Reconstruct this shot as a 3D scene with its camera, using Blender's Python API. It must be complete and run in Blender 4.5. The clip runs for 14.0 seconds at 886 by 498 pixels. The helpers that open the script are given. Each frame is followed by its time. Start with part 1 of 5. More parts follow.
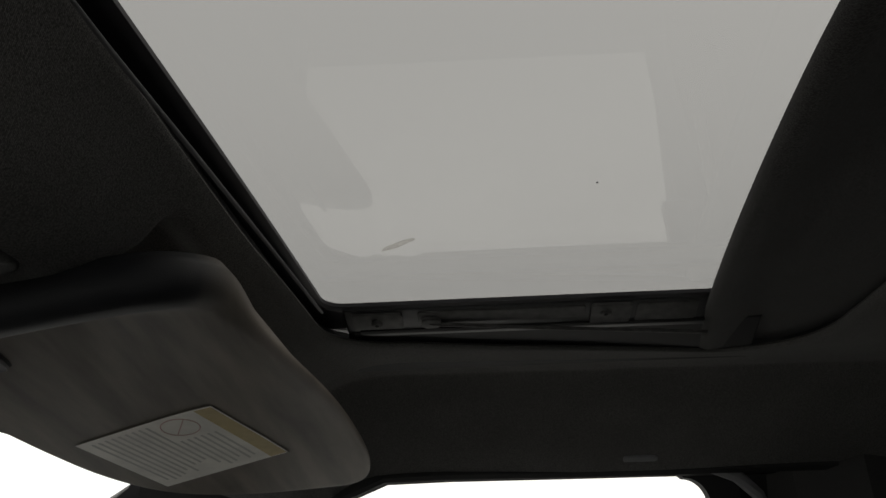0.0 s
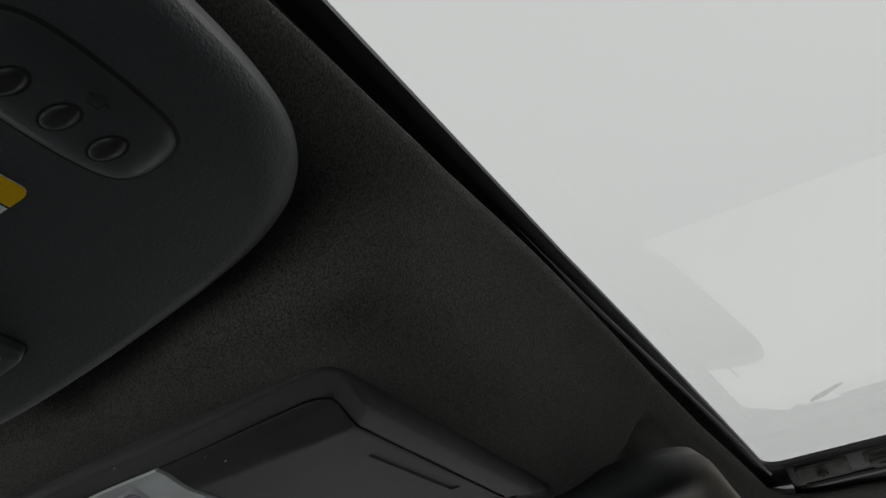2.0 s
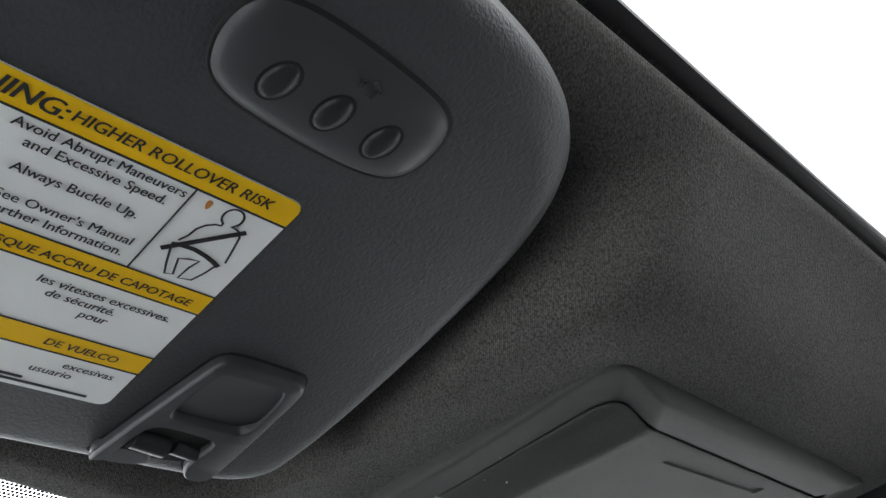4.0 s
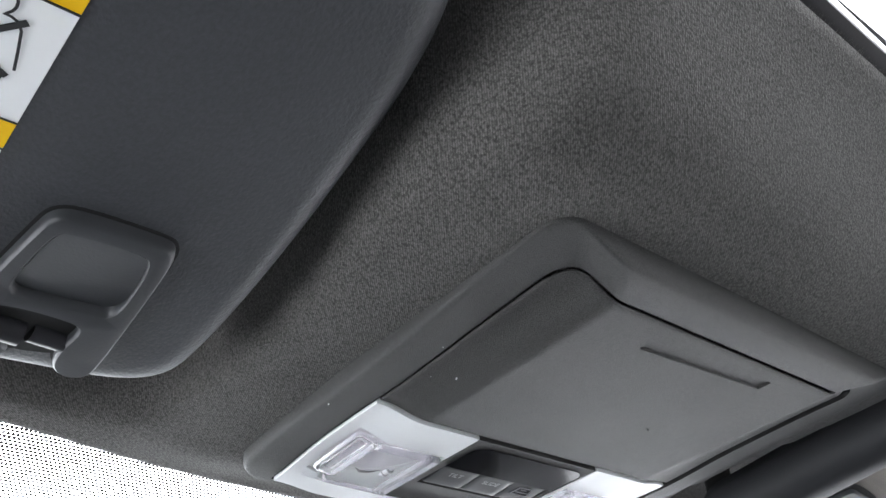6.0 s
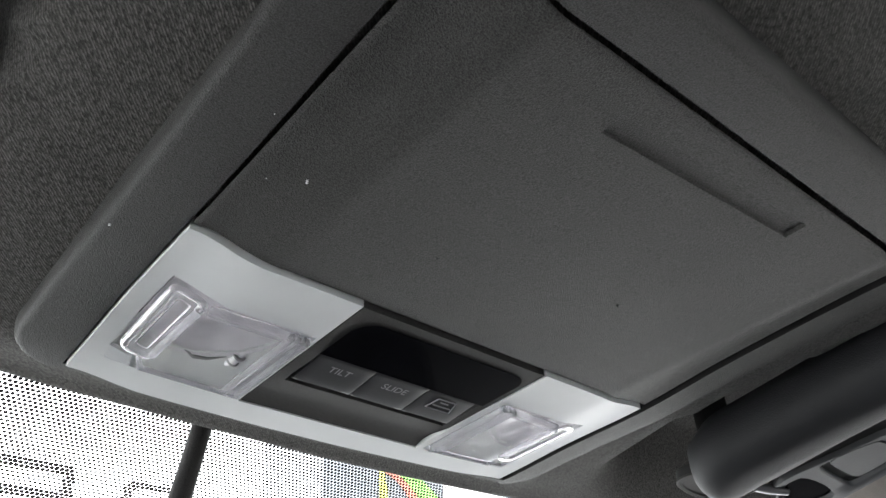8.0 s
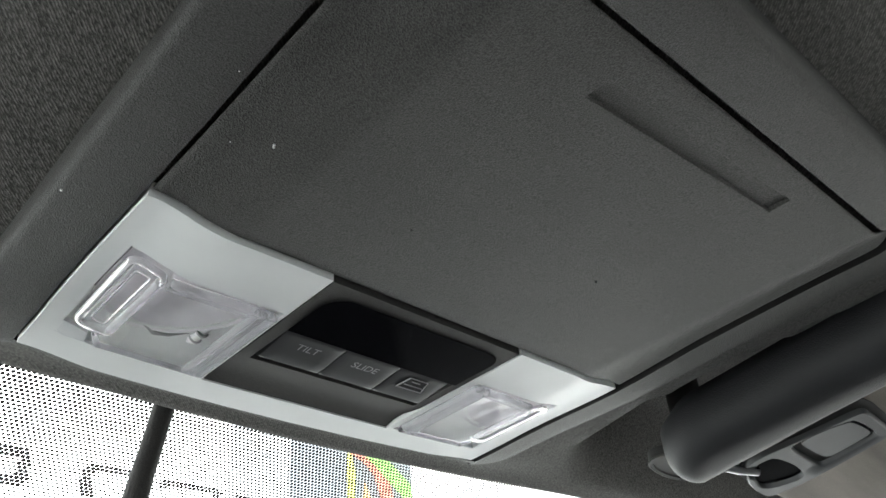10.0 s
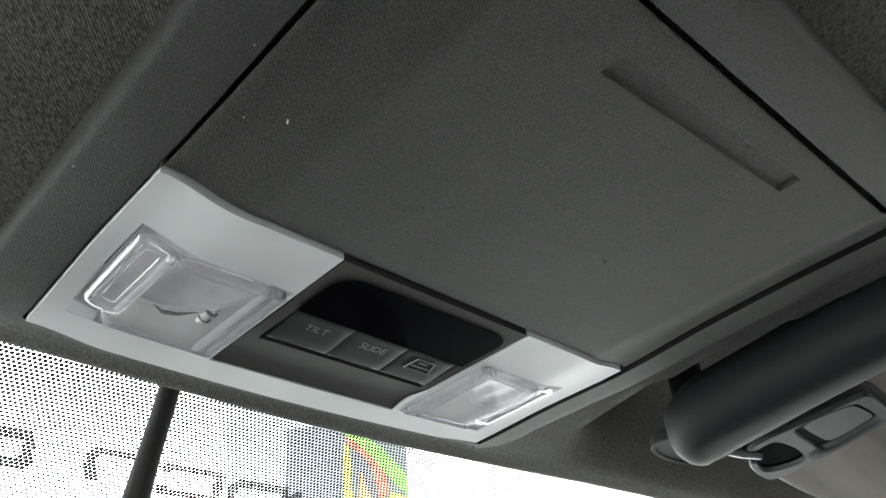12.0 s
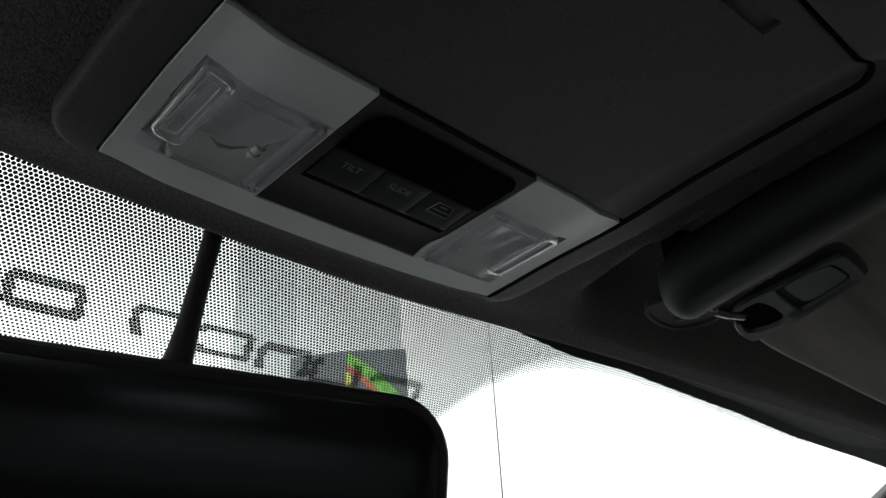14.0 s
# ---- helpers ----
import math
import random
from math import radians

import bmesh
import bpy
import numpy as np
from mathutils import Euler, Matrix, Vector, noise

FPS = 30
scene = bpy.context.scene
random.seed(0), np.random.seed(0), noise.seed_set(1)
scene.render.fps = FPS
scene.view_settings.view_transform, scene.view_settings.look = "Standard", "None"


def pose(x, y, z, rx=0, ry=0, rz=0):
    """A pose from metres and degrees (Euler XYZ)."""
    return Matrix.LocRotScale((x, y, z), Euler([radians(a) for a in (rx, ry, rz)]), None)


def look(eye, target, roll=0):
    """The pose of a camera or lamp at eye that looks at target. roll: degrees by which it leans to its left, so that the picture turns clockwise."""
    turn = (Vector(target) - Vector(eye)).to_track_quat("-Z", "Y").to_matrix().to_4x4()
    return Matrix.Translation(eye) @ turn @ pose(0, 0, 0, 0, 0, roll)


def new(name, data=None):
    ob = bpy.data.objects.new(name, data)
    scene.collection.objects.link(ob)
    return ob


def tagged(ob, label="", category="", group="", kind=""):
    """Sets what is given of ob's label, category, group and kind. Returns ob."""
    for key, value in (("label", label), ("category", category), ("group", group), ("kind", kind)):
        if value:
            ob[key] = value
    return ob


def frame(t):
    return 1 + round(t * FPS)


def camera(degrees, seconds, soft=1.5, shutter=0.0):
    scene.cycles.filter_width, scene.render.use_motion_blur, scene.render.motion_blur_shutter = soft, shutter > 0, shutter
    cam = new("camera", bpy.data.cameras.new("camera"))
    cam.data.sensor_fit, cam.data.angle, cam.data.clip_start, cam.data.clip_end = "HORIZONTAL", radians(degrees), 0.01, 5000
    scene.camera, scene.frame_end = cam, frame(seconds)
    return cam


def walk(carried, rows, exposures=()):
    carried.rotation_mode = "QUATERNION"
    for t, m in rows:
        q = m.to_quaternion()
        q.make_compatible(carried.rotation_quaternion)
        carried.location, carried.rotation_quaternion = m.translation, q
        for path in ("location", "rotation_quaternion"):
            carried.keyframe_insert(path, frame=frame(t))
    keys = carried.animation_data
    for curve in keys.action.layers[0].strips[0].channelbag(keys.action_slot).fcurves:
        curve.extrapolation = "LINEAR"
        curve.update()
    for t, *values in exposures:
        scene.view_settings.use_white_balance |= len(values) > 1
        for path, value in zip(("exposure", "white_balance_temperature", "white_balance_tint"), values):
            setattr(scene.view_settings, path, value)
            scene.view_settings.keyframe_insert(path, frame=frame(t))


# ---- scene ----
cam = camera(59.1, 14.0)
PATH = [
    (0, (-0.273, -0.386, 1.701), (1.575, -0.326, 2.462), -1.8),
    (0.5, (-0.295, -0.357, 1.694), (1.489, -0.111, 2.565), -2.4),
    (1, (-0.333, -0.357, 1.687), (1.339, 0.128, 2.67), -2.9),
    (1.5, (-0.353, -0.336, 1.691), (1.206, 0.271, 2.787), -4.8),
    (2, (-0.393, -0.336, 1.686), (1.053, 0.403, 2.853), -5.8),
    (2.5, (-0.395, -0.343, 1.677), (0.957, 0.508, 2.88), -5.2),
    (3, (-0.406, -0.325, 1.693), (0.874, 0.634, 2.894), -4.6),
    (3.2, (-0.405, -0.308, 1.703), (0.837, 0.684, 2.918), -4.5),
    (5.3, (-0.343, -0.268, 1.702), (0.772, 0.874, 2.907), -5.9),
    (5.5, (-0.336, -0.272, 1.7), (0.773, 0.898, 2.884), -5.5),
    (6, (-0.301, -0.256, 1.703), (0.823, 0.926, 2.861), -5.1),
    (6.5, (-0.251, -0.231, 1.702), (0.871, 0.968, 2.843), -4.5),
    (7, (-0.21, -0.215, 1.713), (0.898, 1.005, 2.845), -3.5),
    (7.5, (-0.189, -0.196, 1.716), (0.939, 1.004, 2.851), -3.5),
    (8, (-0.176, -0.175, 1.717), (0.966, 1.013, 2.851), -3.6),
    (10.3, (-0.17, -0.165, 1.72), (1.047, 0.986, 2.812), -4.6),
    (10.5, (-0.172, -0.164, 1.718), (1.046, 0.987, 2.81), -4.6),
    (11, (-0.174, -0.164, 1.718), (1.045, 0.99, 2.806), -4.6),
    (11.5, (-0.173, -0.163, 1.718), (1.05, 0.99, 2.8), -4.6),
    (12, (-0.172, -0.162, 1.717), (1.056, 0.994, 2.792), -4.6),
    (12.5, (-0.173, -0.161, 1.716), (1.06, 0.999, 2.781), -4.5),
    (13, (-0.179, -0.167, 1.71), (1.06, 1.0, 2.758), -4.4),
    (13.5, (-0.192, -0.168, 1.689), (1.054, 1.015, 2.712), -4.2),
    (14, (-0.189, -0.164, 1.669), (1.09, 1.061, 2.598), -3.9),
]
EXPOSURES = [(0, -0.27, 6850, 10), (1, -0.22, 6650, 8), (1.5, 0.11, 6550, 8), (2, 0.44, 6500, 8), (2.5, 0.50, 6520, 9), (3, 0.86, 6550, 9), (4.2, 2.3, 6250, 9), (5.5, 3.08, 6150, 12), (6.5, 2.87, 6200, 13), (7.5, 2.60, 6350, 12), (8, 2.44, 6450, 11), (10.3, 2.54, 6500, 6), (10.8, 2.55, 6500, 6), (11.2, 2.51, 6500, 6), (11.5, 2.43, 6500, 6), (12.5, 2.23, 6500, 5), (13, 1.8, 6500, 5), (13.5, 0.6, 6450, 5), (14, -0.2, 6450, 5)]
walk(cam, [(t, look(eye, target, roll)) for t, eye, target, roll in PATH], EXPOSURES)

# ---- daylight ----
world = bpy.data.worlds.new("overcast")
scene.world = world
world.use_nodes = True
wt = world.node_tree
sky = wt.nodes.new("ShaderNodeTexSky")
sky.sky_type = "NISHITA"
sky.sun_disc = False
sky.sun_elevation = radians(50)
sky.sun_rotation = radians(150)
sky.dust_density = 4.0
pale = wt.nodes.new("ShaderNodeHueSaturation")
pale.inputs["Saturation"].default_value = 0.12
back = wt.nodes["Background"]
back.inputs["Strength"].default_value = 0.15
wt.links.new(sky.outputs[0], pale.inputs["Color"])
cloud = wt.nodes.new("ShaderNodeMix")
cloud.data_type = "RGBA"
cloud.inputs[0].default_value = 0.8
cloud.inputs[7].default_value = (17.0, 17.2, 17.4, 1)
wt.links.new(pale.outputs[0], cloud.inputs[6])
wt.links.new(cloud.outputs[2], back.inputs["Color"])

sun = new("sun", bpy.data.lights.new("sun", "SUN"))
sun.data.energy = 1.2
sun.data.angle = radians(20)
sun.data.color = (1.0, 0.98, 0.95)
sun.matrix_world = look((3, -6, 9), (0, 0, 0))


# ---- materials ----
def material(name, color, rough=0.6, metal=0.0, spread=0.12, blotch=25.0, grain=900.0, bump=0.15, depth=0.0004, stretch=(1, 1, 1), spec=0.5, speck=0.0, cells=False, big_stretch=(1, 1, 1), sheen=0.0):
    """Plain surface with large stains, fine grain and relief, in metres."""
    m = bpy.data.materials.new(name)
    m.use_nodes = True
    nt = m.node_tree
    b = nt.nodes["Principled BSDF"]
    b.inputs["Roughness"].default_value = rough
    b.inputs["Metallic"].default_value = metal
    b.inputs["Specular IOR Level"].default_value = spec
    co = nt.nodes.new("ShaderNodeTexCoord")
    mp = nt.nodes.new("ShaderNodeMapping")
    mp.inputs["Scale"].default_value = stretch
    nt.links.new(co.outputs["Object"], mp.inputs[0])
    big = nt.nodes.new("ShaderNodeTexNoise")
    big.inputs["Scale"].default_value = blotch
    big.inputs["Detail"].default_value = 6
    mb = nt.nodes.new("ShaderNodeMapping")
    mb.inputs["Scale"].default_value = big_stretch
    nt.links.new(co.outputs["Object"], mb.inputs[0])
    nt.links.new(mb.outputs[0], big.inputs["Vector"])
    b.inputs["Sheen Weight"].default_value = sheen
    if cells:
        fine = nt.nodes.new("ShaderNodeTexVoronoi")
        fine.inputs["Scale"].default_value = grain
        fine.inputs["Randomness"].default_value = 0.75
    else:
        fine = nt.nodes.new("ShaderNodeTexNoise")
        fine.inputs["Scale"].default_value = grain
        fine.inputs["Detail"].default_value = 2
    nt.links.new(mp.outputs[0], fine.inputs["Vector"])
    ramp = nt.nodes.new("ShaderNodeMapRange")
    ramp.inputs["From Min"].default_value, ramp.inputs["From Max"].default_value = 0.3, 0.7
    ramp.inputs["To Min"].default_value, ramp.inputs["To Max"].default_value = 1 - spread, 1 + spread
    nt.links.new(big.outputs["Fac"], ramp.inputs["Value"])
    ramp2 = nt.nodes.new("ShaderNodeMapRange")
    lo, hi = (0.1, 0.6) if cells else (0.3, 0.7)
    ramp2.inputs["From Min"].default_value, ramp2.inputs["From Max"].default_value = lo, hi
    ramp2.inputs["To Min"].default_value, ramp2.inputs["To Max"].default_value = 1 - speck, 1 + speck
    nt.links.new(fine.outputs["Distance" if cells else "Fac"], ramp2.inputs["Value"])
    mul = nt.nodes.new("ShaderNodeMath")
    mul.operation = "MULTIPLY"
    nt.links.new(ramp.outputs[0], mul.inputs[0])
    nt.links.new(ramp2.outputs[0], mul.inputs[1])
    sc = nt.nodes.new("ShaderNodeVectorMath")
    sc.operation = "SCALE"
    sc.inputs[0].default_value = color
    nt.links.new(mul.outputs[0], sc.inputs["Scale"])
    nt.links.new(sc.outputs[0], b.inputs["Base Color"])
    bp = nt.nodes.new("ShaderNodeBump")
    bp.inputs["Strength"].default_value = bump
    bp.inputs["Distance"].default_value = depth
    nt.links.new(fine.outputs["Distance" if cells else "Fac"], bp.inputs["Height"])
    nt.links.new(bp.outputs[0], b.inputs["Normal"])
    return m


def pane(name, tint, gloss=0.05, rough=0.0, graze=0.6):
    """Thin tinted glass: clear with a mirror gloss that grows at grazing angles."""
    m = bpy.data.materials.new(name)
    m.use_nodes = True
    nt = m.node_tree
    nt.nodes.remove(nt.nodes["Principled BSDF"])
    out = nt.nodes["Material Output"]
    tr = nt.nodes.new("ShaderNodeBsdfTransparent")
    tr.inputs[0].default_value = (*tint, 1)
    gl = nt.nodes.new("ShaderNodeBsdfGlossy")
    gl.inputs["Roughness"].default_value = rough
    lw = nt.nodes.new("ShaderNodeLayerWeight")
    lw.inputs["Blend"].default_value = 0.5
    pw = nt.nodes.new("ShaderNodeMath")
    pw.operation = "POWER"
    pw.inputs[1].default_value = 4.0
    nt.links.new(lw.outputs["Facing"], pw.inputs[0])
    fr = nt.nodes.new("ShaderNodeMath")
    fr.operation = "MULTIPLY_ADD"
    fr.inputs[1].default_value, fr.inputs[2].default_value = graze, gloss
    nt.links.new(pw.outputs[0], fr.inputs[0])
    mx = nt.nodes.new("ShaderNodeMixShader")
    nt.links.new(fr.outputs[0], mx.inputs[0])
    nt.links.new(tr.outputs[0], mx.inputs[1])
    nt.links.new(gl.outputs[0], mx.inputs[2])
    nt.links.new(mx.outputs[0], out.inputs["Surface"])
    return m


def woven(name, color, pitch):
    """Brushed knit: short threads lying one way in fine ribs, with pale flecks, fuzz and faint wear."""
    m = bpy.data.materials.new(name)
    m.use_nodes = True
    nt = m.node_tree
    b = nt.nodes["Principled BSDF"]
    b.inputs["Roughness"].default_value = 0.95
    b.inputs["Specular IOR Level"].default_value = 0.1
    b.inputs["Sheen Weight"].default_value = 0.12
    b.inputs["Sheen Roughness"].default_value = 0.5
    co = nt.nodes.new("ShaderNodeTexCoord")
    mp = nt.nodes.new("ShaderNodeMapping")
    mp.inputs["Rotation"].default_value = (0, 0, radians(-47))
    nt.links.new(co.outputs["Object"], mp.inputs[0])

    def noise(scale, stretch, detail):
        lay = nt.nodes.new("ShaderNodeMapping")
        lay.inputs["Scale"].default_value = stretch
        nt.links.new(mp.outputs[0], lay.inputs[0])
        n = nt.nodes.new("ShaderNodeTexNoise")
        n.inputs["Scale"].default_value = scale
        n.inputs["Detail"].default_value = detail
        nt.links.new(lay.outputs[0], n.inputs["Vector"])
        return n.outputs["Fac"]

    def ranged(value, a0, a1, b0, b1):
        r = nt.nodes.new("ShaderNodeMapRange")
        r.inputs["From Min"].default_value, r.inputs["From Max"].default_value = a0, a1
        r.inputs["To Min"].default_value, r.inputs["To Max"].default_value = b0, b1
        nt.links.new(value, r.inputs["Value"])
        return r.outputs[0]

    def times(a, c, op="MULTIPLY"):
        n = nt.nodes.new("ShaderNodeMath")
        n.operation = op
        nt.links.new(a, n.inputs[0])
        nt.links.new(c, n.inputs[1])
        return n.outputs[0]

    rib = nt.nodes.new("ShaderNodeTexWave")
    rib.bands_direction = "Y"
    rib.inputs["Scale"].default_value = 0.314159 / pitch
    rib.inputs["Distortion"].default_value = 1.2
    rib.inputs["Detail"].default_value = 2.0
    rib.inputs["Detail Scale"].default_value = 2.0
    nt.links.new(mp.outputs[0], rib.inputs["Vector"])
    threads = ranged(noise(0.9 / pitch, (0.62, 1.0, 1.0), 2), 0.32, 0.68, 0.0, 1.0)
    height = times(threads, ranged(rib.outputs["Fac"], 0.0, 1.0, 0.45, 1.0))
    fuzz = ranged(noise(2.2 / pitch, (0.6, 1.0, 1.0), 1), 0.35, 0.70, 0.84, 1.2)
    tone = times(ranged(height, 0.0, 0.85, 0.5, 1.65), fuzz)
    wear = ranged(noise(14, (1, 1, 1), 5), 0.3, 0.7, 0.9, 1.1)
    sc = nt.nodes.new("ShaderNodeVectorMath")
    sc.operation = "SCALE"
    sc.inputs[0].default_value = color
    nt.links.new(times(tone, wear), sc.inputs["Scale"])
    nt.links.new(sc.outputs[0], b.inputs["Base Color"])
    bp = nt.nodes.new("ShaderNodeBump")
    bp.inputs["Strength"].default_value = 0.6
    bp.inputs["Distance"].default_value = 0.0004
    nt.links.new(height, bp.inputs["Height"])
    nt.links.new(bp.outputs[0], b.inputs["Normal"])
    return m


def paled(m, dark, x0, x1, lean):
    """Sets a dark colour along one end and leaves the rest pale, with an uneven border."""
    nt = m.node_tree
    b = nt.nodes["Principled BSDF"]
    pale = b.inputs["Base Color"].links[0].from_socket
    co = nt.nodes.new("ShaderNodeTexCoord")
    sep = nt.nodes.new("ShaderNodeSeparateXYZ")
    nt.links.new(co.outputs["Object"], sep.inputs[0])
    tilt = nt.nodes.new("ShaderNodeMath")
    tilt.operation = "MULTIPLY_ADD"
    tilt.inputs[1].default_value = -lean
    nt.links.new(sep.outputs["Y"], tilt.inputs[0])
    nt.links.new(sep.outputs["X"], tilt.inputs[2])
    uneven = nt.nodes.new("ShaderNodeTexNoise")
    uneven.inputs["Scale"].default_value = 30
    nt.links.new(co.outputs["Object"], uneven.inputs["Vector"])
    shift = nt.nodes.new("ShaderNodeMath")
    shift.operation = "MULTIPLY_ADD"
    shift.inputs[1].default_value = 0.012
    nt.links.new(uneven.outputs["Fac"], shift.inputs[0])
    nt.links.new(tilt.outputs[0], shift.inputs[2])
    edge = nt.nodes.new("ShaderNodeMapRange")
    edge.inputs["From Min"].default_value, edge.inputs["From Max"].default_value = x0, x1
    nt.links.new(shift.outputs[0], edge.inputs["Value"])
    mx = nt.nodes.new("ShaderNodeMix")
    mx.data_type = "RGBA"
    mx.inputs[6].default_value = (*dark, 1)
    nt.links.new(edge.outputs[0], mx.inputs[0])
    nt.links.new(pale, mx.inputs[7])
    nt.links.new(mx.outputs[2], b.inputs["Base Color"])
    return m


FABRIC = woven("headliner_fabric", (0.085, 0.082, 0.078), 0.0008)
SHADECLOTH = woven("sunshade_cloth", (0.040, 0.038, 0.036), 0.0008)
VINYL = material("visor_vinyl", (0.040, 0.042, 0.047), 0.5, spread=0.08, blotch=18, grain=800, bump=0.7, depth=0.0005, stretch=(1, 0.7, 1), speck=0.12)
VINYLBROWN = paled(material("worn_visor_vinyl", (0.150, 0.131, 0.110), 0.6, spread=0.38, blotch=10, grain=1400, bump=0.5, depth=0.0003, big_stretch=(0.6, 4, 1), speck=0.08, spec=0.28), (0.014, 0.0145, 0.0165), 0.205, 0.235, 0.16)
CONSOLE = material("console_plastic", (0.046, 0.0455, 0.0445), 0.55, spread=0.07, blotch=30, grain=2400, bump=0.8, depth=0.0005, speck=0.5, spec=0.38)
LIDMAT = material("lid_plastic", (0.045, 0.0443, 0.0425), 0.58, spread=0.08, blotch=30, grain=2300, bump=0.9, depth=0.0006, speck=0.6, spec=0.32)
REMOTE = material("remote_plastic", (0.040, 0.042, 0.046), 0.45, spread=0.06, grain=900, bump=0.15)
SWITCH = material("switch_plastic", (0.046, 0.045, 0.044), 0.62, spread=0.08, grain=2000, bump=0.6, speck=0.25, spec=0.15)
BUTTON = material("button_rubber", (0.022, 0.022, 0.025), 0.42, spread=0.06, grain=900, bump=0.1, spec=0.3)
BLACKGLOSS = material("black_gloss", (0.003, 0.003, 0.004), 0.12, spread=0.05, bump=0.0, spec=0.06)
BLACK = material("black_rubber", (0.008, 0.008, 0.008), 0.75, spread=0.2, grain=500, bump=0.2)
SEAL = material("sealing_rubber", (0.026, 0.0245, 0.028), 0.5, spread=0.15, grain=700, bump=0.2, spec=0.35)
LIP = material("grey_lip_metal", (0.075, 0.075, 0.077), 0.45, spread=0.15, grain=300, bump=0.2)
TRACK = material("track_metal", (0.034, 0.034, 0.035), 0.45, metal=0.15, spread=0.2, grain=300, bump=0.2)
BRACKET = material("dusty_bracket", (0.066, 0.064, 0.062), 0.6, metal=0.1, spread=0.35, blotch=90, grain=300, bump=0.3)
BRACKETPALE = material("grey_lamp_shade", (0.28, 0.28, 0.28), 0.6, spread=0.2, blotch=90, grain=300, bump=0.1)
STEEL = material("steel", (0.35, 0.35, 0.36), 0.35, metal=0.9, spread=0.1, grain=500, bump=0.05)
WHITE = material("lamp_panel_plastic", (0.76, 0.775, 0.785), 0.4, spread=0.06, blotch=22, grain=600, bump=0.05)
LENSBACK = material("lamp_reflector", (0.84, 0.86, 0.83), 0.4, spread=0.10, blotch=60, grain=120, bump=0.2, depth=0.001)
BOWL = material("lamp_bowl", (0.92, 0.895, 0.91), 0.2, metal=0.1, spread=0.15, blotch=90, grain=200, bump=0.1, depth=0.001)
PAPER = material("label_paper", (0.82, 0.83, 0.83), 0.5, spread=0.04, grain=600, bump=0.05)
PAPERTAN = material("faded_paper", (0.81, 0.79, 0.73), 0.6, spread=0.10, blotch=40, grain=600, bump=0.05)
PAPERGREY = material("faded_print", (0.53, 0.52, 0.48), 0.6, spread=0.1, grain=600, bump=0.0)
PAPERRED = material("faded_red_print", (0.54, 0.36, 0.32), 0.6, spread=0.1, grain=600, bump=0.0)
PAPEROCHRE = material("faded_yellow_print", (0.50, 0.40, 0.20), 0.6, spread=0.12, blotch=60, grain=600, bump=0.0)
YELLOW = material("label_yellow", (0.84, 0.50, 0.004), 0.5, spread=0.05, grain=600, bump=0.05, spec=0.2)
INK = material("label_ink", (0.012, 0.012, 0.013), 0.5, spread=0.1, bump=0.0)
RUST = material("rust_spot", (0.55, 0.22, 0.05), 0.8, spread=0.3, blotch=300, bump=0.0)
LEGEND = material("legend_print", (0.25, 0.25, 0.262), 0.5, spread=0.05, bump=0.0)
FRIT = material("black_ceramic_print", (0.006, 0.006, 0.007), 0.7, spread=0.1, bump=0.0, spec=0.08)
MIRROR = material("mirror_glass", (0.12, 0.125, 0.135), 0.14, metal=1.0, spread=0.01, bump=0.0)
CABIN = material("cabin_trim", (0.055, 0.055, 0.057), 0.8, spread=0.15, blotch=6, grain=300, bump=0.2)
PILLARSEAL = material("grey_seal", (0.16, 0.16, 0.165), 0.6, spread=0.15, blotch=20, grain=300, bump=0.2)
SEATS = material("cabin_floor_carpet", (0.05, 0.051, 0.053), 0.9, spread=0.2, blotch=8, grain=300, bump=0.3)
ROOFPAINT = material("roof_paint", (0.5, 0.5, 0.5), 0.4, spread=0.05, bump=0.0)
ASPHALT = material("concrete_yard", (0.42, 0.42, 0.415), 0.9, spread=0.2, blotch=0.4, grain=40, bump=0.4, depth=0.01)
WALLGREY = material("grey_render", (0.24, 0.255, 0.28), 0.8, spread=0.08, blotch=0.6, grain=12, bump=0.2, depth=0.01)
# haze over the far tower is put into its pale wall colour
HAZE = material("hazed_wall", (0.82, 0.84, 0.86), 0.8, spread=0.06, blotch=0.3, grain=5, bump=0.1, depth=0.01)
ROOFGLASS = pane("tinted_roof_glass", (0.45, 0.45, 0.445), 0.009)
CLEAR = pane("clear_glass", (0.80, 0.82, 0.81), 0.045)
SMEAR = pane("dried_mark", (0.86, 0.85, 0.83), 0.0)
DARKGLASS = pane("dark_privacy_glass", (0.035, 0.035, 0.035), 0.05)
SMOKED = pane("tinted_side_glass", (0.76, 0.755, 0.74), 0.05)
LENSMAT = pane("clear_lens_plastic", (0.97, 0.97, 0.98), 0.03, 0.03, 0.12)
RIDGE = bpy.data.materials.new("moulded_clear_plastic")
RIDGE.use_nodes = True
ridge_bsdf = RIDGE.node_tree.nodes["Principled BSDF"]
ridge_bsdf.inputs["Base Color"].default_value = (0.86, 0.85, 0.88, 1)
ridge_bsdf.inputs["Transmission Weight"].default_value = 0.8
ridge_bsdf.inputs["Roughness"].default_value = 0.27
ridge_bsdf.inputs["IOR"].default_value = 1.25


# ---- builders ----
def thing(name, loc, label, category, group="", kind=""):
    ob = new(name)
    ob.location = loc
    ob.empty_display_size = 0.02
    return tagged(ob, label, category, group, kind)


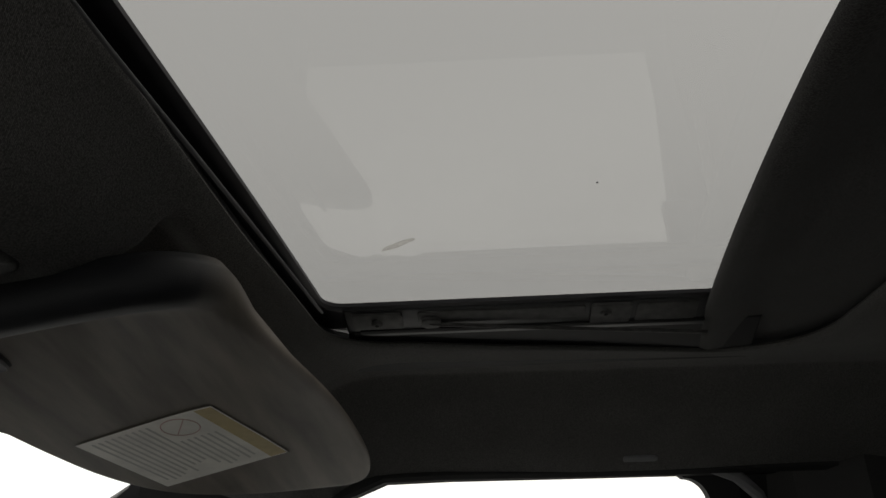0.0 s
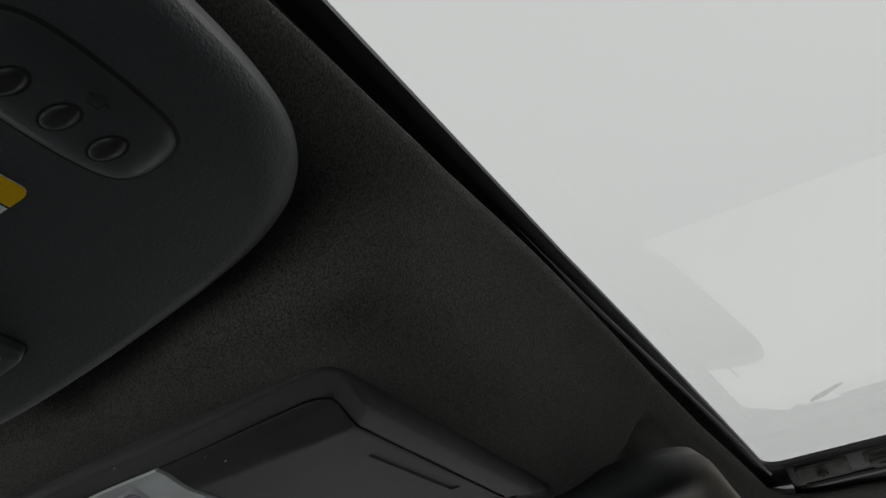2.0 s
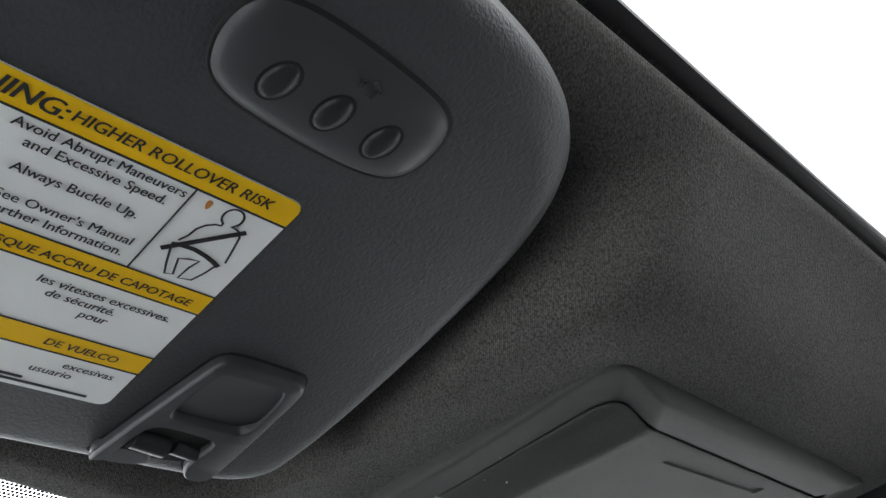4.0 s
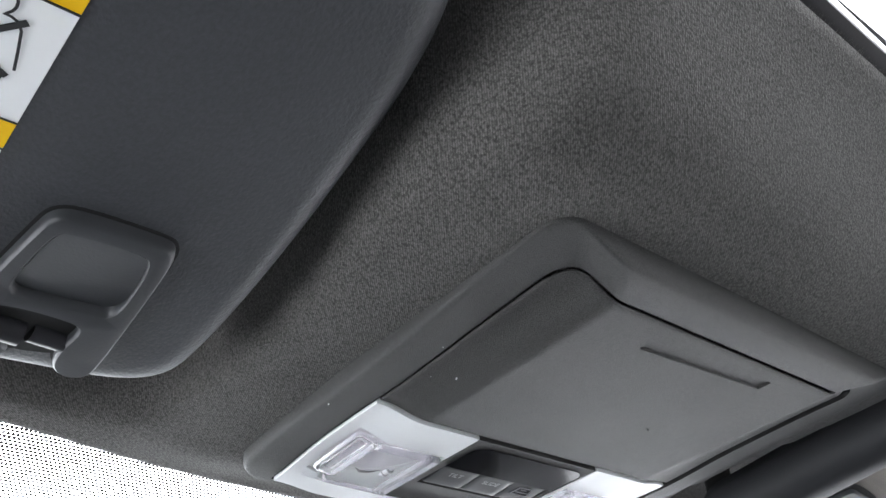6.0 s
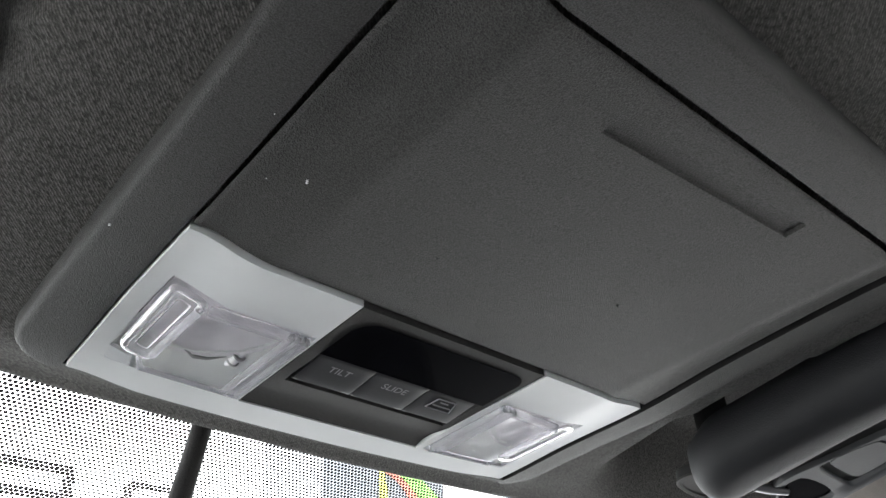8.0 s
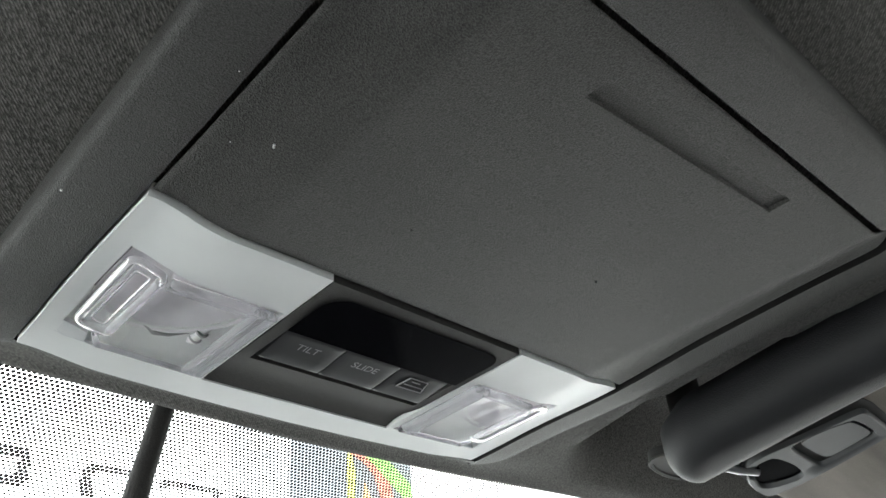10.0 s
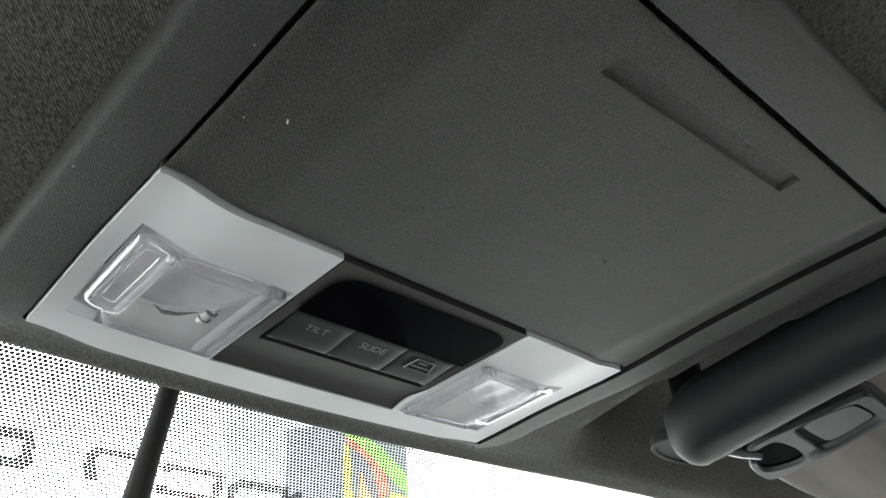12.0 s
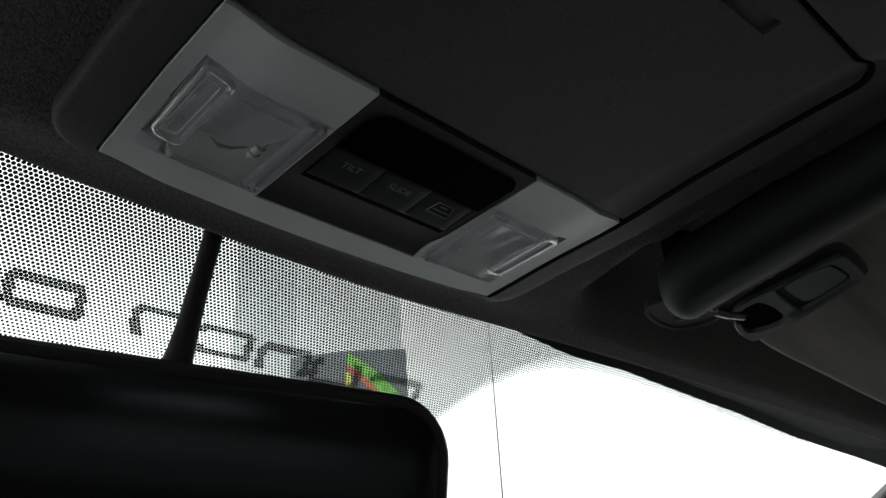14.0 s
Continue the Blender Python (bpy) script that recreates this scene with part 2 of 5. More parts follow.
def part(name, bm, mat, parent=None, label="", smooth=True, angle=40):
    """Links a bmesh, built in world coordinates, as one mesh under a thing or a part."""
    bmesh.ops.recalc_face_normals(bm, faces=bm.faces)
    if smooth:
        for f in bm.faces:
            f.smooth = True
        for e in bm.edges:
            if len(e.link_faces) == 2 and e.calc_face_angle(0) > radians(angle):
                e.smooth = False
    me = bpy.data.meshes.new(name)
    bm.to_mesh(me)
    bm.free()
    me.materials.append(mat)
    ob = new(name, me)
    if parent is not None:
        ob.parent = parent
        ob.matrix_parent_inverse = Matrix.Translation(-Vector(parent.location)) if parent.parent is None else Matrix.Identity(4)
    if label:
        tagged(ob, label)
    return ob


def rrect(x0, x1, y0, y1, r, n=6):
    """Outline of a rounded rectangle, anticlockwise; r one radius or four (front right, front left, rear left, rear right)."""
    rs = r if isinstance(r, (tuple, list)) else (r, r, r, r)
    pts = []
    for (cx, cy, a0), q in zip(((x1, y1, 0), (x0, y1, 90), (x0, y0, 180), (x1, y0, 270)), rs):
        sx = -1 if cx == x1 else 1
        sy = -1 if cy == y1 else 1
        for i in range(n + 1):
            a = radians(a0 + 90 * i / n)
            pts.append((cx + sx * q + q * math.cos(a), cy + sy * q + q * math.sin(a)))
    return pts


def outset(pts, d):
    """The outline pushed outwards by d."""
    n = len(pts)
    out = []
    for i in range(n):
        a, b, c = Vector(pts[i - 1]), Vector(pts[i]), Vector(pts[(i + 1) % n])
        e1, e2 = b - a, c - b
        if e1.length < 1e-9:
            e1 = e2
        if e2.length < 1e-9:
            e2 = e1
        n1, n2 = Vector((e1.y, -e1.x)).normalized(), Vector((e2.y, -e2.x)).normalized()
        m = (n1 + n2)
        m = m.normalized() if m.length > 1e-6 else n1
        k = 1 / max(0.5, m.dot(n1))
        out.append((b.x + m.x * d * k, b.y + m.y * d * k))
    return out


def loft(bm, rings, cap0=True, cap1=True, closed=True):
    """Joins rings of points of equal count by quads."""
    vs = [[bm.verts.new(p) for p in ring] for ring in rings]
    n = len(vs[0])
    for a, b in zip(vs, vs[1:]):
        for i in range(n if closed else n - 1):
            j = (i + 1) % n
            bm.faces.new((a[i], a[j], b[j], b[i]))
    if cap0:
        bm.faces.new(vs[0])
    if cap1:
        bm.faces.new(vs[-1])
    return vs


def flat(z):
    return lambda x, y: z


def shrink(pts, d):
    """The outline drawn in by d towards its middle."""
    xs, ys = [p[0] for p in pts], [p[1] for p in pts]
    cx, cy = (max(xs) + min(xs)) / 2, (max(ys) + min(ys)) / 2
    fx, fy = 1 + 2 * d / (max(xs) - min(xs)), 1 + 2 * d / (max(ys) - min(ys))
    return [(cx + (x - cx) * fx, cy + (y - cy) * fy) for x, y in pts]


def plate(outline, bottom, profile, inset=outset):
    """A plate of the outline: profile rows are (outset, height above the bottom surface)."""
    bm = bmesh.new()
    rings = []
    for d, h in profile:
        o = inset(outline, d) if abs(d) > 1e-9 else outline
        rings.append([(x, y, bottom(x, y) + h) for x, y in o])
    loft(bm, rings)
    return bm


def slab(outline, bottom, thick, r=0.001):
    """A plate with small rounded edges whose visible face is underneath."""
    return plate(outline, bottom, ((-2 * r, 0), (-0.6 * r, 0.25 * r), (0, r), (0, thick)))


def tube(points, radius, n=8, caps=True):
    bm = bmesh.new()
    pts = [Vector(p) for p in points]
    rad = radius if isinstance(radius, (list, tuple)) else [radius] * len(pts)
    rings = []
    for i, p in enumerate(pts):
        t = (pts[min(i + 1, len(pts) - 1)] - pts[max(i - 1, 0)]).normalized()
        u = t.cross(Vector((0.3, 0.2, 1))).normalized()
        v = t.cross(u)
        rings.append([p + rad[i] * (math.cos(6.28318 * k / n) * u + math.sin(6.28318 * k / n) * v) for k in range(n)])
    loft(bm, rings, caps, caps)
    return bm


def box(x0, x1, y0, y1, z0, z1, r=0.0):
    bm = bmesh.new()
    bmesh.ops.create_cube(bm, size=1, matrix=Matrix.Translation(((x0 + x1) / 2, (y0 + y1) / 2, (z0 + z1) / 2)) @ Matrix.Diagonal((x1 - x0, y1 - y0, z1 - z0, 1)))
    if r:
        bmesh.ops.bevel(bm, geom=bm.edges[:], offset=r, segments=2, affect="EDGES", profile=0.6)
    return bm


def smooth_outline(pts, n=5):
    """Rounds a closed polygon by cutting its corners (Chaikin)."""
    for _ in range(n):
        q = []
        for i in range(len(pts)):
            a, b = pts[i], pts[(i + 1) % len(pts)]
            q += [(a[0] * 0.75 + b[0] * 0.25, a[1] * 0.75 + b[1] * 0.25), (a[0] * 0.25 + b[0] * 0.75, a[1] * 0.25 + b[1] * 0.75)]
        pts = q
    return pts


def spaced(cuts, most):
    out = []
    for a, b in zip(cuts, cuts[1:]):
        n = max(1, math.ceil((b - a) / most))
        out += [a + (b - a) * i / n for i in range(n)]
    return out + [cuts[-1]]


def step(a, b, t):
    t = min(1, max(0, (t - a) / (b - a)))
    return t * t * (3 - 2 * t)


def polyline(rows, t):
    """Smooth value between rows (t, value)."""
    if t <= rows[0][0]:
        return rows[0][1]
    for (a, va), (b, vb) in zip(rows, rows[1:]):
        if t <= b:
            return va + (vb - va) * (t - a) / (b - a)
    return rows[-1][1]


# ---- ceiling ----
PROFILE = [(-1.6, 1.910), (-0.9, 1.925), (-0.5, 1.928), (-0.30, 1.930), (-0.235, 1.927), (-0.205, 1.912), (-0.180, 1.893), (-0.160, 1.884), (-0.145, 1.8815), (-0.12, 1.878), (0.0, 1.868), (0.08, 1.861), (0.12, 1.855), (0.145, 1.849), (0.2, 1.838)]
POCKET = [(-0.225, 0.112), (-0.21, 0.120), (-0.19, 0.135), (-0.16, 0.148), (-0.12, 0.158), (-0.08, 0.160), (-0.03, 0.161), (0.02, 0.164), (0.06, 0.170), (0.09, 0.182), (0.12, 0.22)]


HEADER = [(-0.8, -0.02), (-0.6, 0.04), (-0.4, 0.081), (-0.265, 0.103), (-0.129, 0.127), (-0.06, 0.131), (0.0, 0.134), (0.06, 0.135), (0.13, 0.132), (0.225, 0.124), (0.354, 0.115), (0.52, 0.101), (0.70, 0.082), (0.8, 0.072)]


def header_y(x):
    return sum(polyline(HEADER, x + d) for d in (-0.03, 0, 0.03)) / 3


def roof_z(x, y):
    """Underside of the headliner."""
    yy = y
    z = sum(polyline(PROFILE, yy + d) for d in (-0.012, 0, 0.012)) / 3 - 0.045 * x * x
    side = max(0.0, abs(x) - 0.645)
    z -= 0.56 * side * side / (side + 0.007) * step(0.1, -0.2, y)
    # a shallow trough beside the opening before the side turns down
    z += 0.008 * step(0.53, 0.635, abs(x)) * step(0.80, 0.665, abs(x)) * step(-0.17, -0.28, y)
    away = math.hypot(max(0, abs(x) - 0.126), max(0, y - 0.10, -0.137 - y))
    z -= (0.0075 - 0.055 * min(0, y)) * step(0.085, 0.0, away) * step(0.13, 0.09, y)
    z += 0.020 * step(-0.165, -0.22, y) * step(0.26, -0.08, x)
    front = header_y(x)
    edge = sum(polyline(POCKET, y + d) for d in (-0.02, -0.01, 0, 0.01, 0.02)) / 5 + (0.030 * step(-0.12, -0.20, y) if x > 0 else 0)
    z += 0.036 * step(edge, edge + 0.010 + 0.03 * step(0.05, 0.11, y) + (0.03 * step(0.0, -0.12, y) if x < 0 else 0), abs(x)) * step(front - 0.014, front - 0.058, y) * (step(-0.210, -0.172, y) if x > 0 else step(-0.212, -0.157, y)) * step(0.74, 0.62, abs(x))
    return z


NF = 160


def opening(grow=0.0):
    """Outline of the roof opening, front right end first, anticlockwise: front, left, rear and right edges with rounded corners."""
    r = 0.075
    half = lambda y: 0.447 - 0.168 * y + grow
    front = lambda x: -0.2195 - 0.030 * max(x, -0.36) - 0.05 * max(0.0, x) ** 2 + 0.004 * step(0.22, -0.2, x) + grow
    rear = lambda x: -0.752 - grow
    xf, xr = half(-0.24), half(-0.70)

    b = 0.10

    def arc(cx, cy, a0, k=10, r=r):
        return [(cx + r * math.cos(radians(a0 + 90 * i / k)), cy + r * math.sin(radians(a0 + 90 * i / k))) for i in range(1, k)]

    fr = [(q, front(q)) for q in [(xf - r) * (1 - 2 * i / (NF - 1)) for i in range(NF)]]
    re = [(q, rear(q)) for q in [(xr - b) * (2 * i / (NF - 1) - 1) for i in range(NF)]]
    yl0, yl1 = front(-xf) - r, rear(-xr) + b
    yr0, yr1 = rear(xr) + b, front(xf) - r
    lf = [(-xf - (xr - xf) * i / 30, yl0 + (yl1 - yl0) * i / 30) for i in range(31)]
    rt = [(xr + (xf - xr) * i / 30, yr0 + (yr1 - yr0) * i / 30) for i in range(31)]
    ring = fr + arc(-xf + r, front(-xf + r) - r, 90) + lf + arc(-xr + b, rear(-xr + b) + b, 180, r=b) + re + arc(xr - b, rear(xr - b) + b, 270, r=b) + rt + arc(xf - r, front(xf - r) - r, 0)
    # the passenger side reaches a little further out
    return [(x + (0.016 + 0.011 * step(-0.55, -0.33, y)) * step(0.34, 0.46, x), y) for x, y in ring]


def outer_edge(hole, side=0.80):
    """Outer edge of the headliner, point for point with the hole."""
    out = []
    n = len(hole)
    side_n = 9 + 31 + 9
    for i in range(n):
        if i < NF:
            x = side - 2 * side * i / (NF - 1)
            out.append((x, header_y(x)))
        elif i < NF + side_n:
            k = (i - NF + 1) / (side_n + 1)
            y0 = header_y(-side)
            out.append((-side, y0 + (-1.55 - y0) * k))
        elif i < 2 * NF + side_n:
            k = (i - NF - side_n) / (NF - 1)
            out.append((-side + 2 * side * k, -1.55))
        else:
            k = (i - 2 * NF - side_n + 1) / (side_n + 1)
            y0 = header_y(side)
            out.append((side, -1.55 + (y0 + 1.55) * k))
    return out


hole = opening()
rim = outer_edge(hole)
bm = bmesh.new()
rings = []
for d, h in ((0.0025, 0.006), (0.0005, 0.005)):
    rings.append([(x, y, roof_z(*q) + h) for (x, y), q in zip(outset(hole, d), hole)])
STEPS = 110
for k in range(STEPS + 1):
    s = k / STEPS
    ring = []
    for (x0, y0), (x1, y1) in zip(hole, rim):
        x, y = x0 + (x1 - x0) * s, y0 + (y1 - y0) * s
        e = math.hypot(x - x0, y - y0)
        ring.append((x, y, roof_z(x, y) + 0.003 * math.exp(-e / 0.004)))
    rings.append(ring)
# rolled outer edge
rings.append([(x * 1.004, y + (0.003 if y > 0 else 0), roof_z(x, y) + 0.003) for x, y in rim])
rings.append([(x * 1.006, y + (0.003 if y > 0 else 0), roof_z(x, y) + 0.012) for x, y in rim])
loft(bm, rings, False, False)
ceiling = part("ceiling", bm, FABRIC, None, "", angle=60)
tagged(ceiling, "charcoal woven fabric headliner moulded round the sunroof and visor pockets", "ceiling", kind="structure")

# loose fibres along the cut front edge
rng = random.Random(11)
verts, faces = [], []
edge_pts = [p for p in hole[:NF]]
for k in range(900):
    i = rng.random() * (NF - 2)
    (xa, ya), (xb, yb) = edge_pts[int(i)], edge_pts[int(i) + 1]
    f = i - int(i)
    x, y = xa + (xb - xa) * f, ya + (yb - ya) * f
    z = roof_z(x, y) + 0.002 + 0.003 * rng.random()
    a, length = rng.uniform(-1.3, 1.3), rng.uniform(0.0008, 0.0026)
    tip = Vector((math.sin(a), -math.cos(a), rng.uniform(-0.5, 0.7))) * length
    bend = Vector((rng.uniform(-1, 1), rng.uniform(-0.3, 0.3), rng.uniform(-1, 1))) * length * 0.3
    w = 0.00007
    n0 = len(verts)
    for q, ww in ((Vector((x, y + 0.0004, z)), w), (Vector((x, y, z)) + tip * 0.5 + bend, w * 0.8), (Vector((x, y, z)) + tip, w * 0.3)):
        verts += [(q.x - ww, q.y, q.z), (q.x + ww, q.y, q.z - ww), (q.x, q.y + ww, q.z + ww)]
    for j in (0, 3):
        for e in range(3):
            faces.append((n0 + j + e, n0 + j + (e + 1) % 3, n0 + j + 3 + (e + 1) % 3, n0 + j + 3 + e))
me = bpy.data.meshes.new("loose_fibres")
me.from_pydata(verts, [], faces)
me.materials.append(FABRIC)
fibres = new("loose_fibres", me)
fibres.parent = ceiling
tagged(fibres, "fine frayed fibres along the fabric's cut edge", kind="stuff")

# roof skin above the headliner
bm = bmesh.new()
skin_in, skin_out = opening(0.05), outer_edge(hole, 0.88)
rings = [[(x, y, 1.972 - 0.06 * x * x + 0.025 * max(0.0, 0.45 - x)) for x, y in skin_in]]
for k in range(1, 13):
    s = k / 12
    rings.append([(a + (c - a) * s, b + (d + 0.05 * (1 if d > 0 else 0) - b) * s, 1.972 + 0.025 * max(0.0, 0.45 - a) - 0.06 * (a + (c - a) * s) ** 2 - 0.06 * s ** 4 * (1 if abs(c) > 0.69 or d < -1 else 0.3)) for (a, b), (c, d) in zip(skin_in, skin_out)])
loft(bm, rings, False, False)
roof_skin = part("roof", bm, ROOFPAINT, None)
sol = roof_skin.modifiers.new("thickness", "SOLIDIFY")
sol.thickness = 0.006
sol.offset = 1
tagged(roof_skin, "painted steel roof panel above the fabric headliner", "roof", kind="structure")

# ---- sunroof ----
sunroof = thing("sunroof", (0, -0.4, 1.93), "closed tinted glass sunroof in a black frame", "sunroof")


def aperture(grow=0.0):
    X, r = 0.447 + grow, 0.020 + max(0, grow) * 0.3
    front = lambda x: -0.219 - (0.0616 * x if x > 0 else 0.050 * (x + 0.5 * x * x if x > -0.4 else -0.32)) + grow
    fr = [(X - r - (2 * X - 2 * r) * i / 30, front(X - r - (2 * X - 2 * r) * i / 30)) for i in range(31)]
    yr = -0.634 - grow

    def arc(cx, cy, a0, k=6):
        return [(cx + r * math.cos(radians(a0 + 90 * i / k)), cy + r * math.sin(radians(a0 + 90 * i / k))) for i in range(1, k)]

    yf, yl = front(X - r), front(-X + r)
    return fr + arc(-X + r, yl - r, 90) + [(-X, yl - r), (-X, yr + r)] + arc(-X + r, yr + r, 180) + [(-X + r, yr), (X - r, yr)] + arc(X - r, yr + r, 270) + [(X, yr + r), (X, yf - r)] + arc(X - r, yf - r, 0)


glass_z = lambda x, y: 1.950 - 0.045 * x * x + 0.025 * max(0.0, 0.45 - x)
roof_glass = part("glass", plate(aperture(0.11), lambda x, y: 1.968 - 0.008 * x * x, ((0, 0.0), (0, 0.005))), ROOFGLASS, sunroof, "dark tinted roof glass with faint dust")
# dried splash and specks on the glass
smear = smooth_outline([(0.369, -0.311), (0.364, -0.323), (0.357, -0.330), (0.348, -0.340), (0.344, -0.343), (0.343, -0.338), (0.350, -0.327), (0.358, -0.317), (0.364, -0.311)], 2)
part("water_mark", plate(smear, lambda x, y: 1.9665 - 0.008 * x * x, ((0, 0), (0, 0.0006))), SMEAR, roof_glass, "dried pale water mark")
for x, y, r in ((0.254, -0.486, 0.0008),):
    part("dust_speck", plate(rrect(x - r, x + r, y - r, y + r, r * 0.9, 3), lambda x, y: 1.9665 - 0.008 * x * x, ((0, 0), (0, 0.0006))), BLACK, roof_glass)
bm = bmesh.new()
loft(bm, [[(x, y, glass_z(x, y) + h) for x, y in aperture(d)] for d, h in ((0.0, 0.0035), (0.0, 0.0), (0.0030, -0.0009), (0.0058, -0.0017), (0.0084, -0.0017), (0.0105, -0.0008), (0.060, -0.001), (0.060, 0.0035))], False, False)
part("seal", bm, SEAL, sunroof, "black rubber seal round the glass")
bm = bmesh.new()
h1 = opening(0.014)
loft(bm, [[(x, y, roof_z(x, y) + 0.0055) for x, y in opening(0.002)], [(x, y, roof_z(x, y) + 0.008) for x, y in h1], [(x, y, glass_z(x, y) - 0.004) for x, y in h1], [(x, y, glass_z(x, y) + 0.016) for x, y in opening(0.05)]], False, False)
part("frame", bm, BLACK, sunroof, "black painted sunroof tray")
# fabric sunshade pushed back behind the glass, with a rolled front edge
shade_front = lambda x: -0.560 - 0.095 * math.hypot(x, 0.04) - 0.06 * x * x
shade_z = lambda x: 1.9390 - 0.035 * x * x
bm = bmesh.new()
rows = []
for dy, dz in ((-0.26, 0.006), (-0.26, 0.0), (-0.12, 0.0), (-0.06, 0.0), (-0.045, -0.0012), (-0.032, -0.0060), (-0.020, -0.0100), (-0.010, -0.0108), (-0.004, -0.0090), (0.0, -0.0040), (0.0, 0.0020), (-0.004, 0.0065), (-0.02, 0.0070)):
    rows.append([(x, shade_front(x) + dy, shade_z(x) + dz) for x in [-0.575 + 1.15 * i / 40 for i in range(41)]])
loft(bm, rows, False, False, closed=False)
part("rear_tray", slab(rrect(-0.66, 0.66, -0.86, -0.662, 0.01, 3), lambda x, y: 1.962 - 0.045 * x * x, 0.004), BLACK, sunroof, "black painted tray behind the glass")
part("sunshade", bm, SHADECLOTH, sunroof, "dark fabric sunshade slid open with a rolled front edge")
# drip lip that runs along the front of the tray
bm = bmesh.new()
lip_x = [0.385 - 0.49 * i / 40 for i in range(41)]
lip_y = lambda x: -0.2300 - 0.065 * x
lip_z = lambda x: 1.9205 - 0.03 * x * x + 0.006 * step(0.03, -0.12, x)
loft(bm, [[(x, lip_y(x) + 0.0015 * step(-0.105, 0.02, x) * math.cos(a), lip_z(x) + 0.0012 * step(-0.105, 0.02, x) * math.sin(a)) for a in [6.28318 * k / 8 for k in range(8)]] for x in lip_x])
part("drip_lip", bm, LIP, sunroof, "thin grey drip lip")

# guide rail along the passenger side of the opening
rail_z = lambda x, y: 1.938 - 0.3 * (x - 0.452)
rail = part("guide_rail", slab([(0.492, -0.66), (0.488, -0.262), (0.452, -0.262), (0.452, -0.66)], rail_z, 0.004), TRACK, sunroof, "dusty grey metal guide rail")
for y0, y1, x0, x1, h in ((-0.320, -0.270, 0.457, 0.482, 0.002), (-0.50, -0.335, 0.457, 0.475, 0.0015), (-0.545, -0.505, 0.455, 0.484, 0.003), (-0.61, -0.55, 0.457, 0.486, 0.001)):
    part("bracket", slab(rrect(x0, x1, y0, y1, 0.003, 3), lambda x, y: rail_z(x, y) - h, 0.004, 0.0006), BRACKET, sunroof)
ledge_z = lambda x, y: 1.9285 - 0.1 * (x - 0.49)
part("ledge", slab([(0.612, -0.70), (0.612, -0.250), (0.4935, -0.262), (0.4935, -0.68)], ledge_z, 0.004), BLACK, sunroof, "black painted side tray")
part("ledge_strip", slab([(0.503, -0.66), (0.500, -0.268), (0.4945, -0.268), (0.4945, -0.66)], lambda x, y: ledge_z(x, y) - 0.0015, 0.002, 0.0004), TRACK, sunroof, "dull metal edge strip")
part("rail_slot", slab(rrect(0.485, 0.4905, -0.65, -0.275, 0.001, 2), lambda x, y: rail_z(x, y) - 0.0012, 0.002, 0.0004), BLACK, sunroof)
for x, y in ((0.471, -0.294), (0.467, -0.520)):
    sc = part("screw", slab(rrect(x - 0.0055, x + 0.0055, y - 0.0055, y + 0.0055, 0.0054, 5), lambda x, y: rail_z(x, y) - 0.005, 0.004, 0.0012), BRACKET, sunroof, "dark screw head")
    part("socket", slab(rrect(x - 0.002, x + 0.002, y - 0.002, y + 0.002, 0.0019, 4), lambda x, y: rail_z(x, y) - 0.0053, 0.002, 0.0003), BLACK, sc)
part("lift_rod", tube([(0.473, -0.346, 1.9285), (0.484, -0.45, 1.9235), (0.500, -0.625, 1.9165)], 0.0020), BRACKET, sunroof, "thin metal lift rod")
part("pivot", slab(rrect(0.464, 0.480, -0.358, -0.338, 0.006, 4), lambda x, y: rail_z(x, y) - 0.0045, 0.006, 0.001), BRACKET, sunroof)

# ---- overhead console ----
console = thing("overhead_console", (0, 0, 1.87), "dark grey plastic overhead console with lid, map lamps and sunroof switches", "overhead console")


def con_z(x, y):
    """Visible lower face of the console: a plateau with bevelled flanks."""
    rise = 0.0052 - 0.0034 * step(0.035, 0.090, y) + 0.0034 * step(0.0, -0.11, y)
    if x > 0:
        rise *= 1 - 0.5 * step(-0.045, 0.015, y)
    crease = 0.0002 * math.exp(-((abs(x) - 0.0790) / 0.0035) ** 2) * step(0.0, -0.004, y)
    return 1.8456 - 0.05 * y - crease + rise * step(0.0770, 0.1020, abs(x))


def front_bow(x):
    return 0.0885 + 0.0055 * (1 - (x / 0.11) ** 2)


inner = [(0.1091 - 0.2156 * i / 24, front_bow(0.1091 - 0.2156 * i / 24)) for i in range(25)]
outer = [(x * 1.002, y + 0.0035) for x, y in inner]
SIDE = 9


def rim_corner(cx, cy, r, a0, n):
    return [(cx + r * math.cos(radians(a0 + 90 * i / (n - 1))), cy + r * math.sin(radians(a0 + 90 * i / (n - 1)))) for i in range(n)]


# the rim's ends round off beside the lamp panel; behind, its outer corners are tighter than the lid's
def run(points, to, n):
    """Carries an outline on to the next point in n even steps, without that point itself."""
    (ax, ay), (bx, by) = points[-1], to
    points += [(ax + (bx - ax) * i / n, ay + (by - ay) * i / n) for i in range(1, n)]


